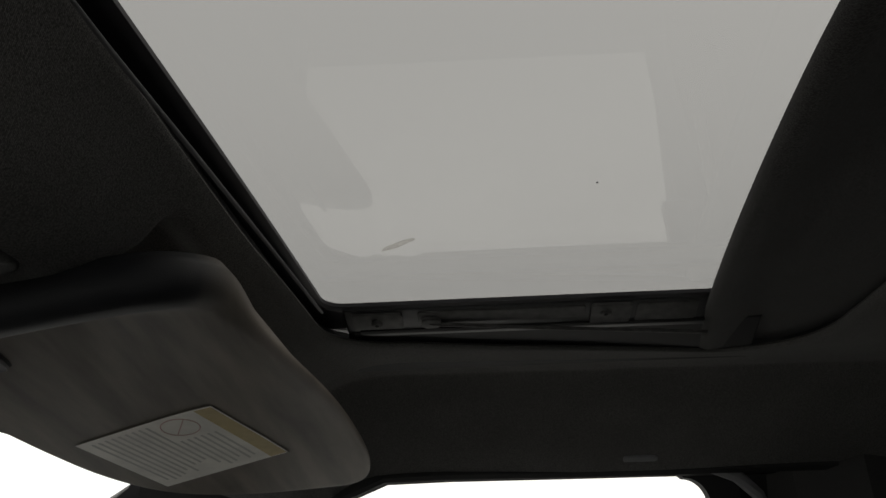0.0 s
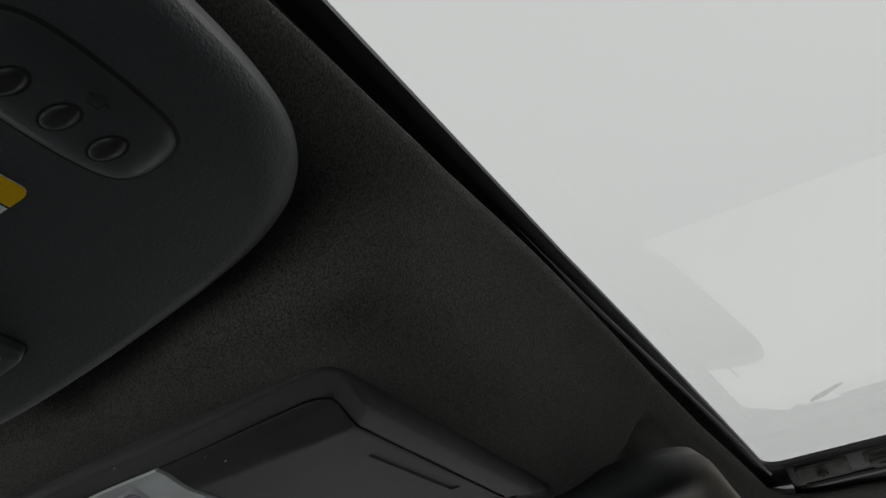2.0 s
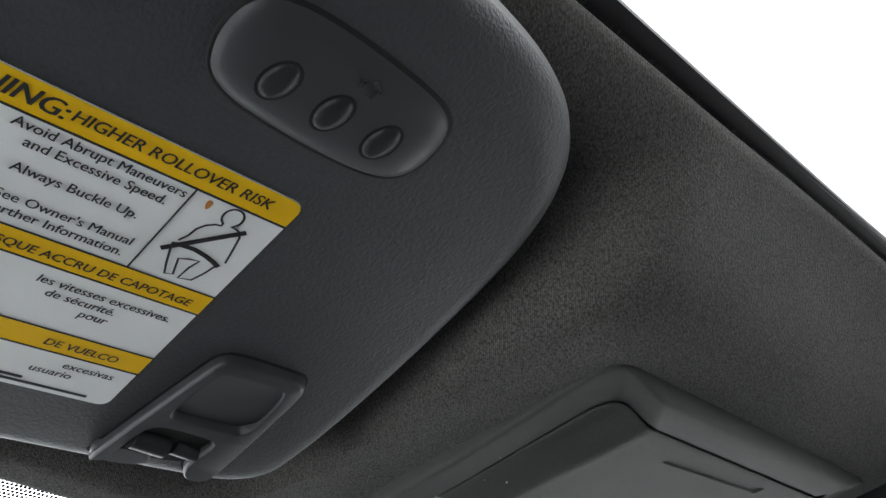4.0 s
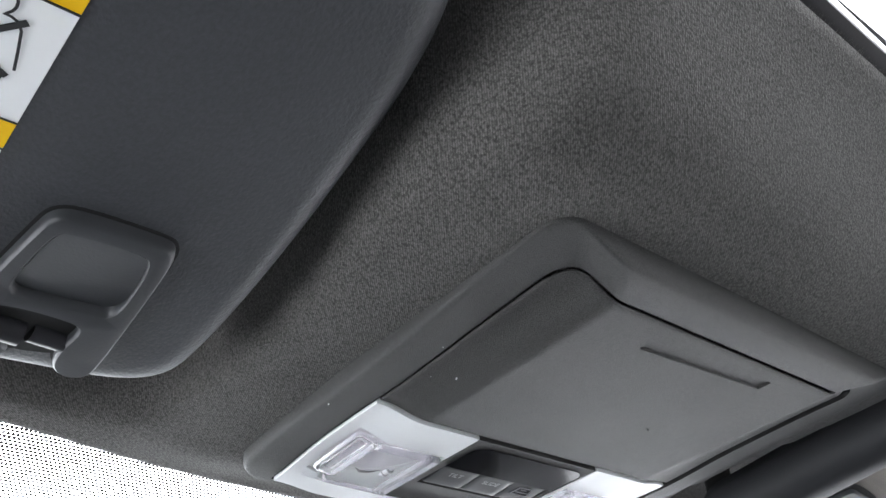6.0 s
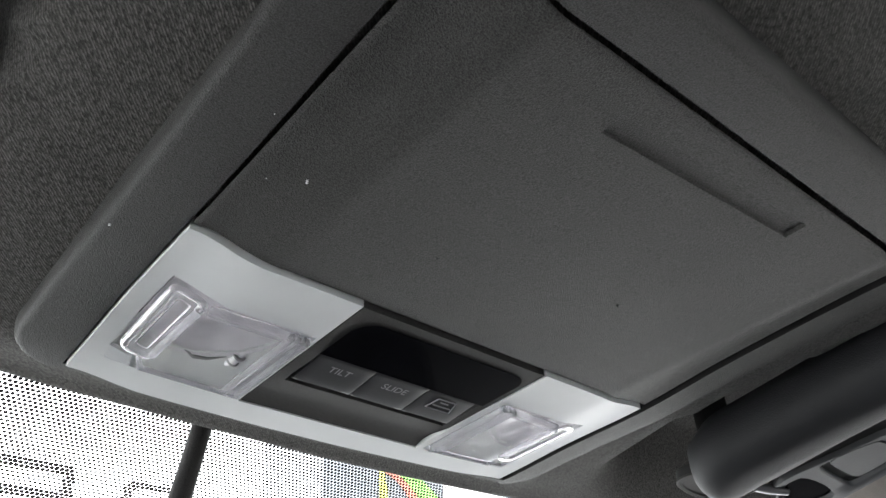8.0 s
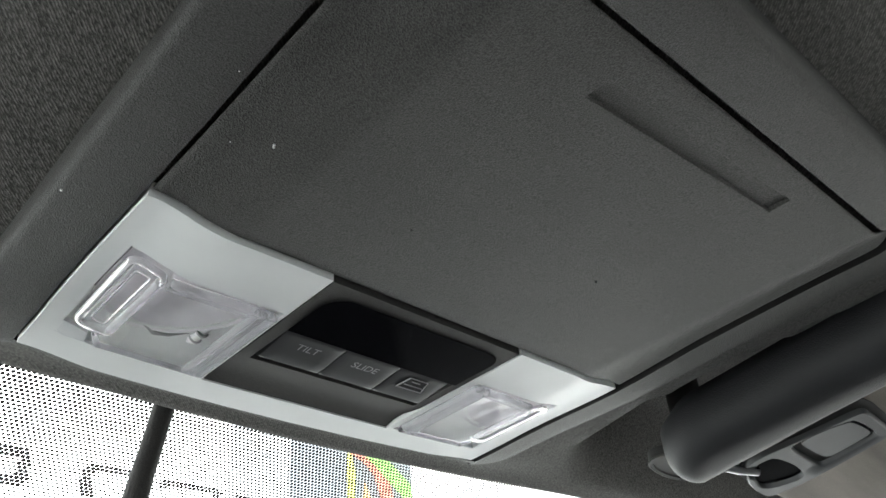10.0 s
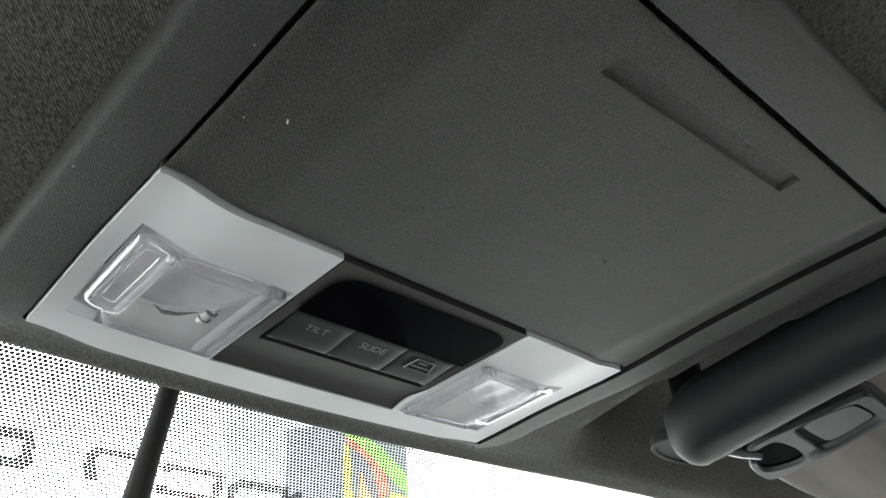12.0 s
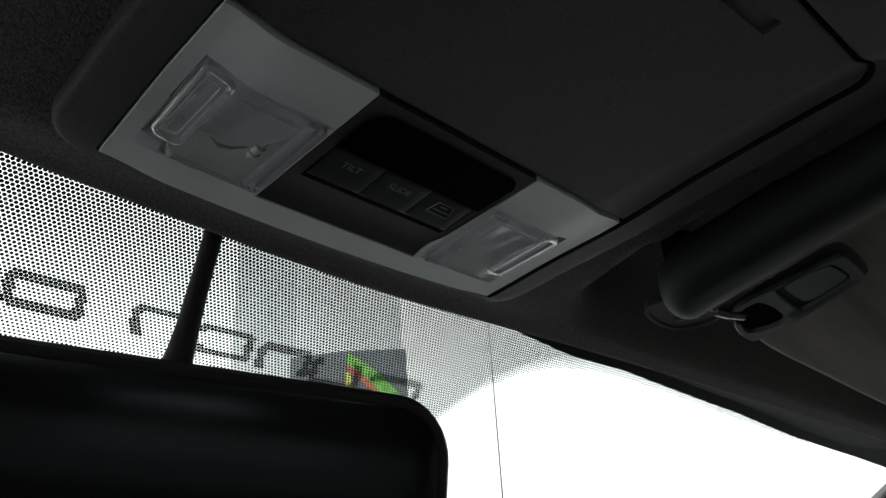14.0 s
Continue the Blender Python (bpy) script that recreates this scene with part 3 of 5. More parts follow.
inner += [(-0.1065, 0.0885 - 0.02 * i / (SIDE - 1)) for i in range(SIDE)]
outer += rim_corner(-0.1105, 0.0790, 0.0155, 90, SIDE)
for cx, a0 in ((-0.1065, 180), (0.1091, 270)):
    sx = 1 if cx < 0 else -1
    ry = -0.1194 - 0.03 * cx
    reach = 0.0200 if cx < 0 else 0.0175
    for points, corner in ((inner, rim_corner(cx + sx * 0.0115, ry + 0.0115, 0.0115, a0, 9)), (outer, rim_corner(cx - sx * reach + sx * 0.013, ry - 0.0170 + 0.013, 0.013, a0, 9))):
        run(points, corner[0], 14 if cx < 0 else 90)
        points += corner
for points, to in ((inner, (0.1091, 0.0685)), (outer, (0.125, 0.0790))):
    run(points, to, 14)
inner += [(0.1091, 0.0685 + 0.02 * i / (SIDE - 1)) for i in range(SIDE)]
outer += rim_corner(0.1095, 0.0790, 0.0155, 0, SIDE)
bm = bmesh.new()
rings = []
for f, w in ((1.0, -0.25), (1.0, 0.30), (0.992, 0.55), (0.972, 0.76), (0.935, 0.90), (0.885, 0.97), (0.82, 1.0), (0.5, 1.0), (0.2, 1.0), (0.06, 1.0), (0.0, 1.0)):
    o = []
    for (ix, iy), (ox, oy) in zip(inner, outer):
        px, py = ix + (ox - ix) * f, iy + (oy - iy) * f
        zi, zr = con_z(ix, iy) + 0.0006 - 0.0012 * step(0.09, 0.105, ix), max(roof_z(ox, oy), con_z(ix, iy) + 0.004)
        # the rear of the rim falls away from the lid
        zi += 0.12 * max(0.0, iy - py - 0.002) * step(-0.06, -0.10, py)
        o.append((px, py, zr * (1 - w) + zi * w))
    rings.append(o)
loft(bm, rings, False, False)
part("housing", bm, CONSOLE, console, "grained dark grey plastic rim")

# dark gap round the lid: an added black strip stands in for its shade
bm = bmesh.new()
gap_in = outset(inner, -0.004)
loft(bm, [[(x, y, con_z(x, y) + 0.0006 - 0.0012 * step(0.09, 0.105, x)) for x, y in inner], [(x, y, con_z(x, y) + 0.012) for x, y in inner], [(x, y, con_z(x, y) + 0.012) for x, y in gap_in]], False, False)
part("gap_shade", bm, BLACK, console)

# lid of the glasses holder
bm = bmesh.new()


def lid_front(x):
    return -0.0010 - 0.0016 * step(0.092, 0.075, abs(x))


def lid_y(x):
    """Rear edge of the lid, with rounded corners and the small ogee where the flank begins."""
    e = (0.1052 if x < 0 else 0.1064) - abs(x)
    r = 0.0115
    c = r - math.sqrt(max(0, r * r - (r - min(e, r)) ** 2))
    return -0.1180 + c - 0.03 * x + 0.0004 * step(0.012, 0.03, e)


def groove(x, y):
    """Finger groove pressed into the lid near its rear edge."""
    v = y + 0.1047 + 0.072 * x
    return 0.0010 * step(-0.0036, -0.0032, v) * step(0.0034, 0.0030, v) * step(-0.0445, -0.0435, x) * step(0.0385, 0.0375, x)


fine_x = spaced([-0.1052, -0.1035, -0.0800, -0.0445, -0.0435, 0.0375, 0.0385, 0.0800, 0.1035, 0.1064], 0.0022)
fine_s = spaced([0.0, 0.004, 0.012, 0.06, 0.19, 0.98, 0.996, 1.0], 0.05)
fine_s = sorted(set(fine_s + [0.015 + 0.0021 * i for i in range(84)]))
rows = []
for q in fine_s:
    row = []
    for x in fine_x:
        y = lid_y(x) + (lid_front(x) - lid_y(x)) * q
        edge = min(q, 1 - q) * 0.115
        soft = 0.0006 * math.exp(-min(edge, (0.1052 if x < 0 else 0.1064) - abs(x)) / 0.0010)
        row.append((x + (0.0009 * (1 - q) * step(-0.085, -0.105, x)), y, con_z(x, y) + soft + groove(x, y)))
    rows.append(row)
loft(bm, rows, False, False, closed=False)
lid = part("lid", bm, LIDMAT, console, "grained grey lid of the glasses holder with finger groove, closed")
thick = lid.modifiers.new("thickness", "SOLIDIFY")
thick.thickness = 0.0012
thick.offset = 1

# lamp panel round the switches
LAMPS = ((-0.0988, -0.0468, 0.0235, 0.0755), (0.0455, 0.0952, 0.0245, 0.0764))


def grid_sheet(xs, ys, first, last, zf, keep, deep):
    """A sheet of quads over xs and ys whose first and last rows follow curves, with walls of the given depth at every edge."""
    bm = bmesh.new()
    vs = [[None] * len(xs) for _ in ys]
    for j, y in enumerate(ys):
        for i, x in enumerate(xs):
            yy = first(x) if j == 0 else last(x) if j == len(ys) - 1 else y
            vs[j][i] = bm.verts.new((x, yy, zf(x, yy)))
    for j in range(len(ys) - 1):
        for i in range(len(xs) - 1):
            if keep((xs[i] + xs[i + 1]) / 2, (ys[j] + ys[j + 1]) / 2):
                bm.faces.new((vs[j][i], vs[j][i + 1], vs[j + 1][i + 1], vs[j + 1][i]))
    for v in [v for v in bm.verts if not v.link_faces]:
        bm.verts.remove(v)
    ex = bmesh.ops.extrude_face_region(bm, geom=bm.faces[:])
    for v in ex["geom"]:
        if isinstance(v, bmesh.types.BMVert):
            v.co.z += deep
    return bm


xs = spaced([-0.1055, LAMPS[0][0], LAMPS[0][1], -0.0455, 0.0424, LAMPS[1][0], LAMPS[1][1], 0.1055], 0.0022)
ys = spaced([0.0, 0.0235, 0.0245, 0.0755, 0.0764, 0.0776, 0.0925], 0.006)
rear_edge = lambda x: 0.0006 + 0.0004 * step(0.104, 0.097, abs(x)) - 0.0020 * step(0.092, 0.075, abs(x))
panel_keep = lambda x, y: not (-0.0455 < x < 0.0424 and y < 0.0776) and not any(a < x < b and c < y < d for a, b, c, d in LAMPS)
lamp_panel = part("lamp_panel", grid_sheet(xs, ys, rear_edge, lambda x: front_bow(x) - 0.001, lambda x, y: con_z(x, y) - 0.0006, panel_keep, 0.005), WHITE, console, "pale grey translucent plastic lamp panel", angle=35)


def lamp(k):
    """One map lamp: a bowl-shaped reflector behind a clear lens with moulded ridges and a rocker."""
    x0, x1, y0, y1 = LAMPS[k]
    out = -1 if k == 0 else 1
    zf = lambda x, y: con_z(x, y) - 0.0008

    xa = x0 + 0.0028 if out < 0 else x1 - 0.0034
    xb = x0 + 0.0130 if out < 0 else x1 - 0.0120
    xe = x1 - 0.0020 if out < 0 else x0 + 0.0020
    toward = 1 if out < 0 else -1
    yf = y0 + 0.042
    cx, cy = out * 0.082 - 0.0015 * (out > 0), 0.0255
    ax, ay = 0.0285, 0.0315

    def sheet(x, y):
        return zf(x, y) + 0.0018 - 0.0006 * math.exp(-((x - xb) / 0.004) ** 2)

    gx, gy = spaced([x0, x1], 0.0014), spaced([y0, y1], 0.0014)
    bm = bmesh.new()
    rows = [[bm.verts.new((x, y, sheet(x, y))) for x in gx] for y in gy]
    for r in range(len(gy) - 1):
        for c in range(len(gx) - 1):
            mx, my = (gx[c] + gx[c + 1]) / 2, (gy[r] + gy[r + 1]) / 2
            if ((mx - cx) / ax) ** 2 + ((my - cy) / ay) ** 2 > 0.9:
                bm.faces.new((rows[r][c], rows[r][c + 1], rows[r + 1][c + 1], rows[r + 1][c]))
    for v in [v for v in bm.verts if not v.link_faces]:
        bm.verts.remove(v)
    reflector = part("reflector", bm, LENSBACK, console, "pale lamp reflector sheet")
    bm = bmesh.new()
    rings = []
    for k in range(15):
        q = 1.04 - 1.02 * k / 14
        ring = []
        for i in range(32):
            a = 6.28318 * i / 32
            px, py = min(x1 - 0.001, max(x0 + 0.001, cx + ax * q * math.cos(a))), max(y0 + 0.001, cy + ay * q * math.sin(a))
            ring.append((px, py, sheet(px, py) + (0.0045 if out < 0 else 0.0012) * (1 - q * q) + 0.0010 * (1.04 - q) * math.sin(13 * q * math.cos(a) + 5 * q * math.sin(a))))
        rings.append(ring)
    loft(bm, rings, False, True)
    part("bowl", bm, BOWL, reflector, "bright metal bulb bowl")
    if out < 0:
        fold = [(-0.0785, 0.0560), (-0.0735, 0.0585), (-0.0690, 0.0575), (-0.0640, 0.0530)]
        part("fold", tube([(x, y, sheet(x, y) + 0.0003) for x, y in fold], [0.0003, 0.0012, 0.0010, 0.0004], 8), BRACKETPALE, reflector)
        socket = part("bulb", tube([(-0.0600, 0.0470, sheet(0, 0.047) + 0.0012), (-0.0610, 0.0555, sheet(0, 0.056) + 0.0004), (-0.0612, 0.0590, sheet(0, 0.059) + 0.0010)], [0.0016, 0.0022, 0.0010], 12), BOWL, reflector, "small bulb in its metal socket")
        for y in (0.0500, 0.0545):
            part("collar", tube([(-0.0606, y, sheet(0, y) + 0.0006), (-0.0607, y + 0.0008, sheet(0, y) + 0.0005)], 0.0026, 12), BRACKETPALE, socket)
    if out < 0:
        part("panel_inset", plate([(x0 - 0.0005, yf + 0.0032), (xb - 0.0045, yf + 0.0048), (xb - 0.0030, y1 + 0.0005), (x0 - 0.0005, y1 + 0.0005)], lambda x, y: con_z(x, y) - 0.0005, ((0, 0), (0, 0.003))), WHITE, console)
    lens = part("lens", plate(rrect(x0 + 0.0004, x1 - 0.0004, y0 + 0.0004, y1 - 0.0004, 0.002, 4), zf, ((0.0, -0.0006), (0.0, 0.0004))), LENSMAT, console, "clear ribbed plastic map lamp lens")

    def ridge(pts, r):
        part("ridge", tube([(x, y, zf(x, y) - 0.0006) for x, y in pts], r, 10), RIDGE, lens).visible_shadow = False

    def moulded(outline, w, h, seg=6):
        """A closed clear bead that follows an outline: half-round section of width w and height h."""
        bm = bmesh.new()
        rings = []
        for i in range(seg + 1):
            a = math.pi * i / seg
            rings.append([(x, y, zf(x, y) + 0.0002 - h * math.sin(a)) for x, y in outset(outline, w / 2 * math.cos(a))])
        loft(bm, rings, False, False)
        part("ridge", bm, RIDGE, lens).visible_shadow = False

    # raised block with thick rounded walls and a second inner step
    xl, xr = min(xa, xb), max(xa, xb)
    moulded(rrect(xl, xr, y0 + 0.0034, yf, 0.0026, 5), 0.0028, 0.0017)
    moulded(rrect(xl + 0.0030, xr - 0.0026, y0 + 0.0080, yf - 0.0036, 0.0014, 4), 0.0008, 0.0005)
    ridge([(xb - toward * 0.0002, y0 + 0.0068), (xb - toward * 0.0004, yf - 0.0030)], 0.0015)
    # flat field with its ribbed inner edge
    ridge([(xb + toward * 0.0022, y0 + 0.0040), (xe, y0 + 0.0025)], 0.0016)
    ridge([(xb + toward * 0.0022, y0 + 0.0075), (xe - toward * 0.0070, y0 + 0.0062)], 0.0006)
    for k, r in ((0.0, 0.0016), (0.0030, 0.0010), (0.0058, 0.0013)):
        ridge([(xe - toward * k, y0 + 0.0030), (xe - toward * k, y1 - 0.0030)], r)
    ridge([(xe, y1 - 0.0020), (xb, y1 - 0.0028)], 0.0010)
    ridge([(xb, y1 - 0.0028), (xb - toward * 0.003, yf + 0.0022)], 0.0010)


lamp(0)
lamp(1)

# switch surround with a sunken well for the display and the buttons
WELL = (-0.0398, 0.0378, 0.0290, 0.0545)
xs = spaced([-0.0447, WELL[0], WELL[1], 0.0416], 0.006)
ys = spaced([-0.0004, WELL[2], WELL[3], 0.0769], 0.006)
well_keep = lambda x, y: not (WELL[0] < x < WELL[1] and WELL[2] < y < WELL[3])
con_face = lambda x, y: con_z(x, y) - 0.0004 + 0.0016 * step(0.0560, 0.0650, y) * step(0.0775, 0.070, y)
part("switch_panel", grid_sheet(xs, ys, lambda x: -0.0004, lambda x: 0.0769, con_face, well_keep, 0.009), SWITCH, console, "dark grey grained switch surround", angle=35)
part("switch_well", slab(rrect(-0.0420, 0.0395, 0.0030, 0.0600, 0.002, 3), lambda x, y: con_z(x, y) + 0.0075, 0.002, 0.0004), BLACK, console)
part("display", slab([(-0.0394, 0.0299), (0.0374, 0.0299)] + [(0.0374 - 0.006 + 0.006 * math.cos(radians(-9 * i)), 0.0118 + 0.006 * math.sin(radians(-9 * i))) for i in range(11)] + [(-0.0394 + 0.008 + 0.008 * math.cos(radians(-90 - 9 * i)), 0.0138 + 0.008 * math.sin(radians(-90 - 9 * i))) for i in range(11)], lambda x, y: con_z(x, y) - 0.0010, 0.003, 0.0005), BLACKGLOSS, console, "glossy black display panel")


def lettering(words, size, x, y, zf, mat, parent, bold=0.0, shear=0.0, align="LEFT", name="lettering", ax=(1, 0), ay=(0, -1)):
    """Flat printed words lying under a surface, read from below."""
    cu = bpy.data.curves.new(name, "FONT")
    cu.body = words
    cu.size = size
    cu.shear = shear
    cu.align_x = align
    cu.resolution_u = 3
    tmp = bpy.data.objects.new(name, cu)
    me = bpy.data.meshes.new_from_object(tmp)
    bpy.data.objects.remove(tmp)
    bm = bmesh.new()
    bm.from_mesh(me)
    if bold:
        # overprinted twice with a slight shift
        for k in (1, 2):
            more = bmesh.ops.duplicate(bm, geom=[f for f in bm.faces][: len(me.polygons)])
            for v in more["geom"]:
                if isinstance(v, bmesh.types.BMVert):
                    v.co.x += bold * size * k
                    v.co.z += 0.00003 * k
    for v in bm.verts:
        px, py = x + v.co.x * ax[0] + v.co.y * ay[0], y + v.co.x * ax[1] + v.co.y * ay[1]
        v.co = (px, py, zf(px, py) - v.co.z)
    return part(name, bm, mat, parent, smooth=False)


def button_z(x, y):
    """Buttons: a rounded rear shoulder, then a flat face that stands a little proud at the front."""
    return con_z(x, y) + 0.0030 - 0.0030 * step(0.0292, 0.0338, y) - 0.0012 * step(0.0338, 0.0505, y)


for x0, x1, legend in ((-0.0387, -0.0135, "TILT"), (-0.0131, 0.0120, "SLIDE"), (0.0124, 0.0367, "")):
    bt = part("button", grid_sheet(spaced([x0, x0 + 0.0008, x1 - 0.0008, x1], 0.004), spaced([0.0297, 0.0343, 0.0507, 0.0522], 0.0012), lambda x: 0.0297, lambda x: 0.0522, lambda x, y: button_z(x, y) + (0.0002 if min(x - x0, x1 - x) < 0.0003 else 0) + 0.0012 * step(0.0507, 0.0522, y), lambda x, y: True, 0.006), BUTTON, console, "soft black sunroof switch button")
    if legend:
        lettering(legend, 0.0049, (x0 + x1) / 2, 0.0405, lambda x, y: button_z(x, y) - 0.0003, LEGEND, bt, align="CENTER")
    else:
        cx, cy = 0.0243, 0.0392
        bz = lambda x, y: button_z(x, y) - 0.0003
        for pts in ([(-0.006, 0.004), (-0.0045, -0.003), (0.0045, -0.003), (0.0065, 0.004), (-0.006, 0.004)], [(-0.004, 0.0015), (0.005, 0.0015)], [(-0.002, -0.001), (0.002, -0.001)]):
            part("symbol", tube([(cx + a, cy + b, bz(cx + a, cy + b)) for a, b in pts], 0.00035, 4), LEGEND, bt)

# specks of dust on the console
for x, y, r, mat, what in ((-0.091, -0.0365, 0.0004, PAPER, "tiny pale dust speck"), (-0.0907, -0.0359, 0.0004, PAPER, "tiny pale dust speck"), (-0.099, -0.029, 0.0002, PAPER, "tiny pale dust speck"), (-0.109, -0.049, 0.0002, PAPER, "tiny pale dust speck"), (-0.1235, 0.012, 0.0004, PAPER, "tiny pale dust speck"), (0.12, -0.053, 0.0004, PAPER, "tiny pale dust speck"), (0.025, -0.049, 0.0005, BLACK, "tiny dark speck"), (-0.043, -0.034, 0.0004, BLACK, "tiny dark speck")):
    bm = bmesh.new()
    bmesh.ops.create_icosphere(bm, subdivisions=1, radius=r, matrix=Matrix.Translation((x, y, con_z(x, y) - r * 0.5)))
    part("dust_speck", bm, mat, console, what)


# ---- sun visors ----
def visor_body(outline, face, thick, name_label, parent, mat, roll=0.013):
    t = thick
    r = min(roll, t / 2)
    prof = [(-r + r * math.sin(a), r - r * math.cos(a)) for a in [radians(90 * i / 6) for i in range(7)]] + [(-r + r * math.cos(a), t - r + r * math.sin(a)) for a in [radians(90 * i / 6) for i in range(7)]]
    return part("body", plate(outline, face, prof, shrink), mat, parent, name_label, angle=70)


def dv_z(x, y):
    return 1.862 + 0.05 * (x + 0.278) - 0.19 * (y + 0.072)


driver_visor = thing("sun_visor", (-0.4, 0.03, 1.86), "dark grey vinyl sun visor with warning label and garage buttons", "sun visor", "sun visors")
outline = [(-0.184, 0.0), (-0.189, 0.037), (-0.24, 0.039), (-0.60, 0.037), (-0.609, 0.0), (-0.609, -0.17), (-0.59, -0.206), (-0.40, -0.206), (-0.315, -0.2045), (-0.265, -0.2025), (-0.232, -0.196), (-0.211, -0.183), (-0.198, -0.165), (-0.1895, -0.135), (-0.186, -0.09), (-0.184, -0.05)]
visor_body(smooth_outline(outline, 3), dv_z, 0.026, "grained dark grey vinyl", driver_visor, VINYL)

# garage remote: rounded trapezoid pad with three oval buttons
remote_z = lambda x, y: dv_z(x, y) - 0.0005
pad = smooth_outline([(-0.330, -0.143), (-0.337, -0.158), (-0.334, -0.174), (-0.318, -0.179), (-0.285, -0.178), (-0.262, -0.175), (-0.256, -0.165), (-0.257, -0.148), (-0.268, -0.141), (-0.300, -0.140)][::-1], 3)
pad = [(-0.2955 + (x + 0.2955) * 0.95, -0.1585 + (y + 0.1590) * 0.95) for x, y in pad]
pad = pad if sum(a[0] * b[1] - b[0] * a[1] for a, b in zip(pad, pad[1:] + pad[:1])) > 0 else pad[::-1]
part("remote_groove", plate(outset(pad, 0.0012), remote_z, ((-0.0005, -0.0002), (0, 0.0002), (0, 0.002))), BLACK, driver_visor)
remote = part("garage_remote", plate(pad, remote_z, ((-0.010, -0.0042), (-0.006, -0.0036), (-0.003, -0.0026), (-0.001, -0.0012), (0, 0.0), (0, 0.002)), shrink), REMOTE, driver_visor, "dark grey three-button remote pad")
for bx, by in ((-0.3145, -0.1572), (-0.2960, -0.1568), (-0.2775, -0.1564)):
    oval = [(bx + 0.0046 * math.cos(a) - 0.0009 * math.sin(a), by + 0.0064 * math.sin(a)) for a in [6.28318 * i / 20 for i in range(20)]]
    part("button_groove", plate(shrink(oval, 0.0008), lambda x, y: remote_z(x, y) - 0.0042, ((0, -0.0002), (0, 0.001))), BLACK, remote)
    part("button", plate(oval, lambda x, y: remote_z(x, y) - 0.0044, ((-0.0030, -0.0017), (-0.002, -0.0015), (-0.0010, -0.0010), (-0.0003, -0.0004), (0, 0.0004), (0, 0.002)), shrink), BUTTON, remote, "oval rubber button")
hz = lambda x, y: remote_z(x, y) - 0.0044
part("house_symbol", tube([(-0.2925 + a * 0.8, -0.1690 + b * 0.8, hz(-0.2925, -0.1690)) for a, b in ((-0.003, 0.003), (-0.003, -0.001), (-0.005, -0.001), (0, -0.005), (0.005, -0.001), (0.003, -0.001), (0.003, 0.003), (-0.003, 0.003))], 0.0004, 4), BLACK, remote)

# warning label
label_z = lambda x, y: dv_z(x, y) - 0.0006
ink_z = lambda x, y: dv_z(x, y) - 0.0010
band_z = lambda x, y: dv_z(x, y) - 0.0008
XL, XR, YT, YB = -0.445, -0.2790, -0.1215, -0.003


def print_part(name, bm, mat, parent, label=""):
    """A printed piece of the label, which sits a little askew on the visor."""
    for v in bm.verts:
        v.co.x -= 0.035 * (v.co.y - YT)
    return part(name, bm, mat, parent, label, smooth=False)


def words_at(text, size, x, y, bold, shear, align="RIGHT"):
    ob = lettering(text, size, x + 0.035 * (y - YT), y, ink_z, INK, card, bold, shear, align)
    for v in ob.data.vertices:
        v.co.x -= 0.035 * (v.co.y - YT)


card = print_part("warning_label", slab(rrect(XL, XR, YT, YB, 0.004, 4), label_z, 0.0005, 0.0001), PAPER, driver_visor, "white and yellow rollover warning label in three languages")
print_part("yellow_band", slab(rrect(XL, XR, YT, -0.1112, (0.0003, 0.0003, 0.004, 0.004), 4), band_z, 0.0002, 0.00005), YELLOW, card, "yellow heading band")
for y0, y1 in ((-0.0722, -0.0628), (-0.0350, -0.0252)):
    print_part("yellow_band", slab(rrect(XL, XR, y0, y1, 0.0003, 1), band_z, 0.0002, 0.00005), YELLOW, card, "yellow heading band")
    print_part("rule", slab(rrect(XL, XR, y0 - 0.0006, y0, 0.0001, 1), ink_z, 0.0002, 0.00005), INK, card)
    print_part("rule", slab(rrect(XL, XR, y1, y1 + 0.0006, 0.0001, 1), ink_z, 0.0002, 0.00005), INK, card)
print_part("rule", slab(rrect(XL, XR, -0.1112, -0.1105, 0.0001, 1), ink_z, 0.0002, 0.00005), INK, card)
print_part("rule", slab(rrect(-0.3108, -0.3102, -0.1105, -0.0728, 0.0001, 1), ink_z, 0.0002, 0.00005), INK, card)
words_at("HIGHER ROLLOVER RISK", 0.0057, -0.2885, -0.1148, 0.014, 0.12)
words_at("WARNING:", 0.0082, -0.3525, -0.1138, 0.025, 0.2)
for text, x, y in (("Avoid Abrupt Maneuvers", -0.3125, -0.1062), ("and Excessive Speed.", -0.3160, -0.1010), ("Always Buckle Up.", -0.3200, -0.0920), ("See Owner's Manual", -0.3160, -0.0815), ("For Further Information.", -0.3165, -0.0762)):
    words_at(text, 0.0049, x, y, 0.014, 0.0)
words_at("RISQUE ACCRU DE CAPOTAGE", 0.0048, -0.2865, -0.0652, 0.014, 0.12)
for text, x, y in (("les vitesses excessives.", -0.2880, -0.0550), ("de sécurité.", -0.3050, -0.0500), ("pour", -0.3055, -0.0450)):
    words_at(text, 0.0049, x, y, 0.014, 0.12)
words_at("DE VUELCO", 0.0048, -0.2925, -0.0280, 0.014, 0.12)
for text, x, y in (("excesivas", -0.2890, -0.0185), ("usuario", -0.3020, -0.0135)):
    words_at(text, 0.0049, x, y, 0.014, 0.12)
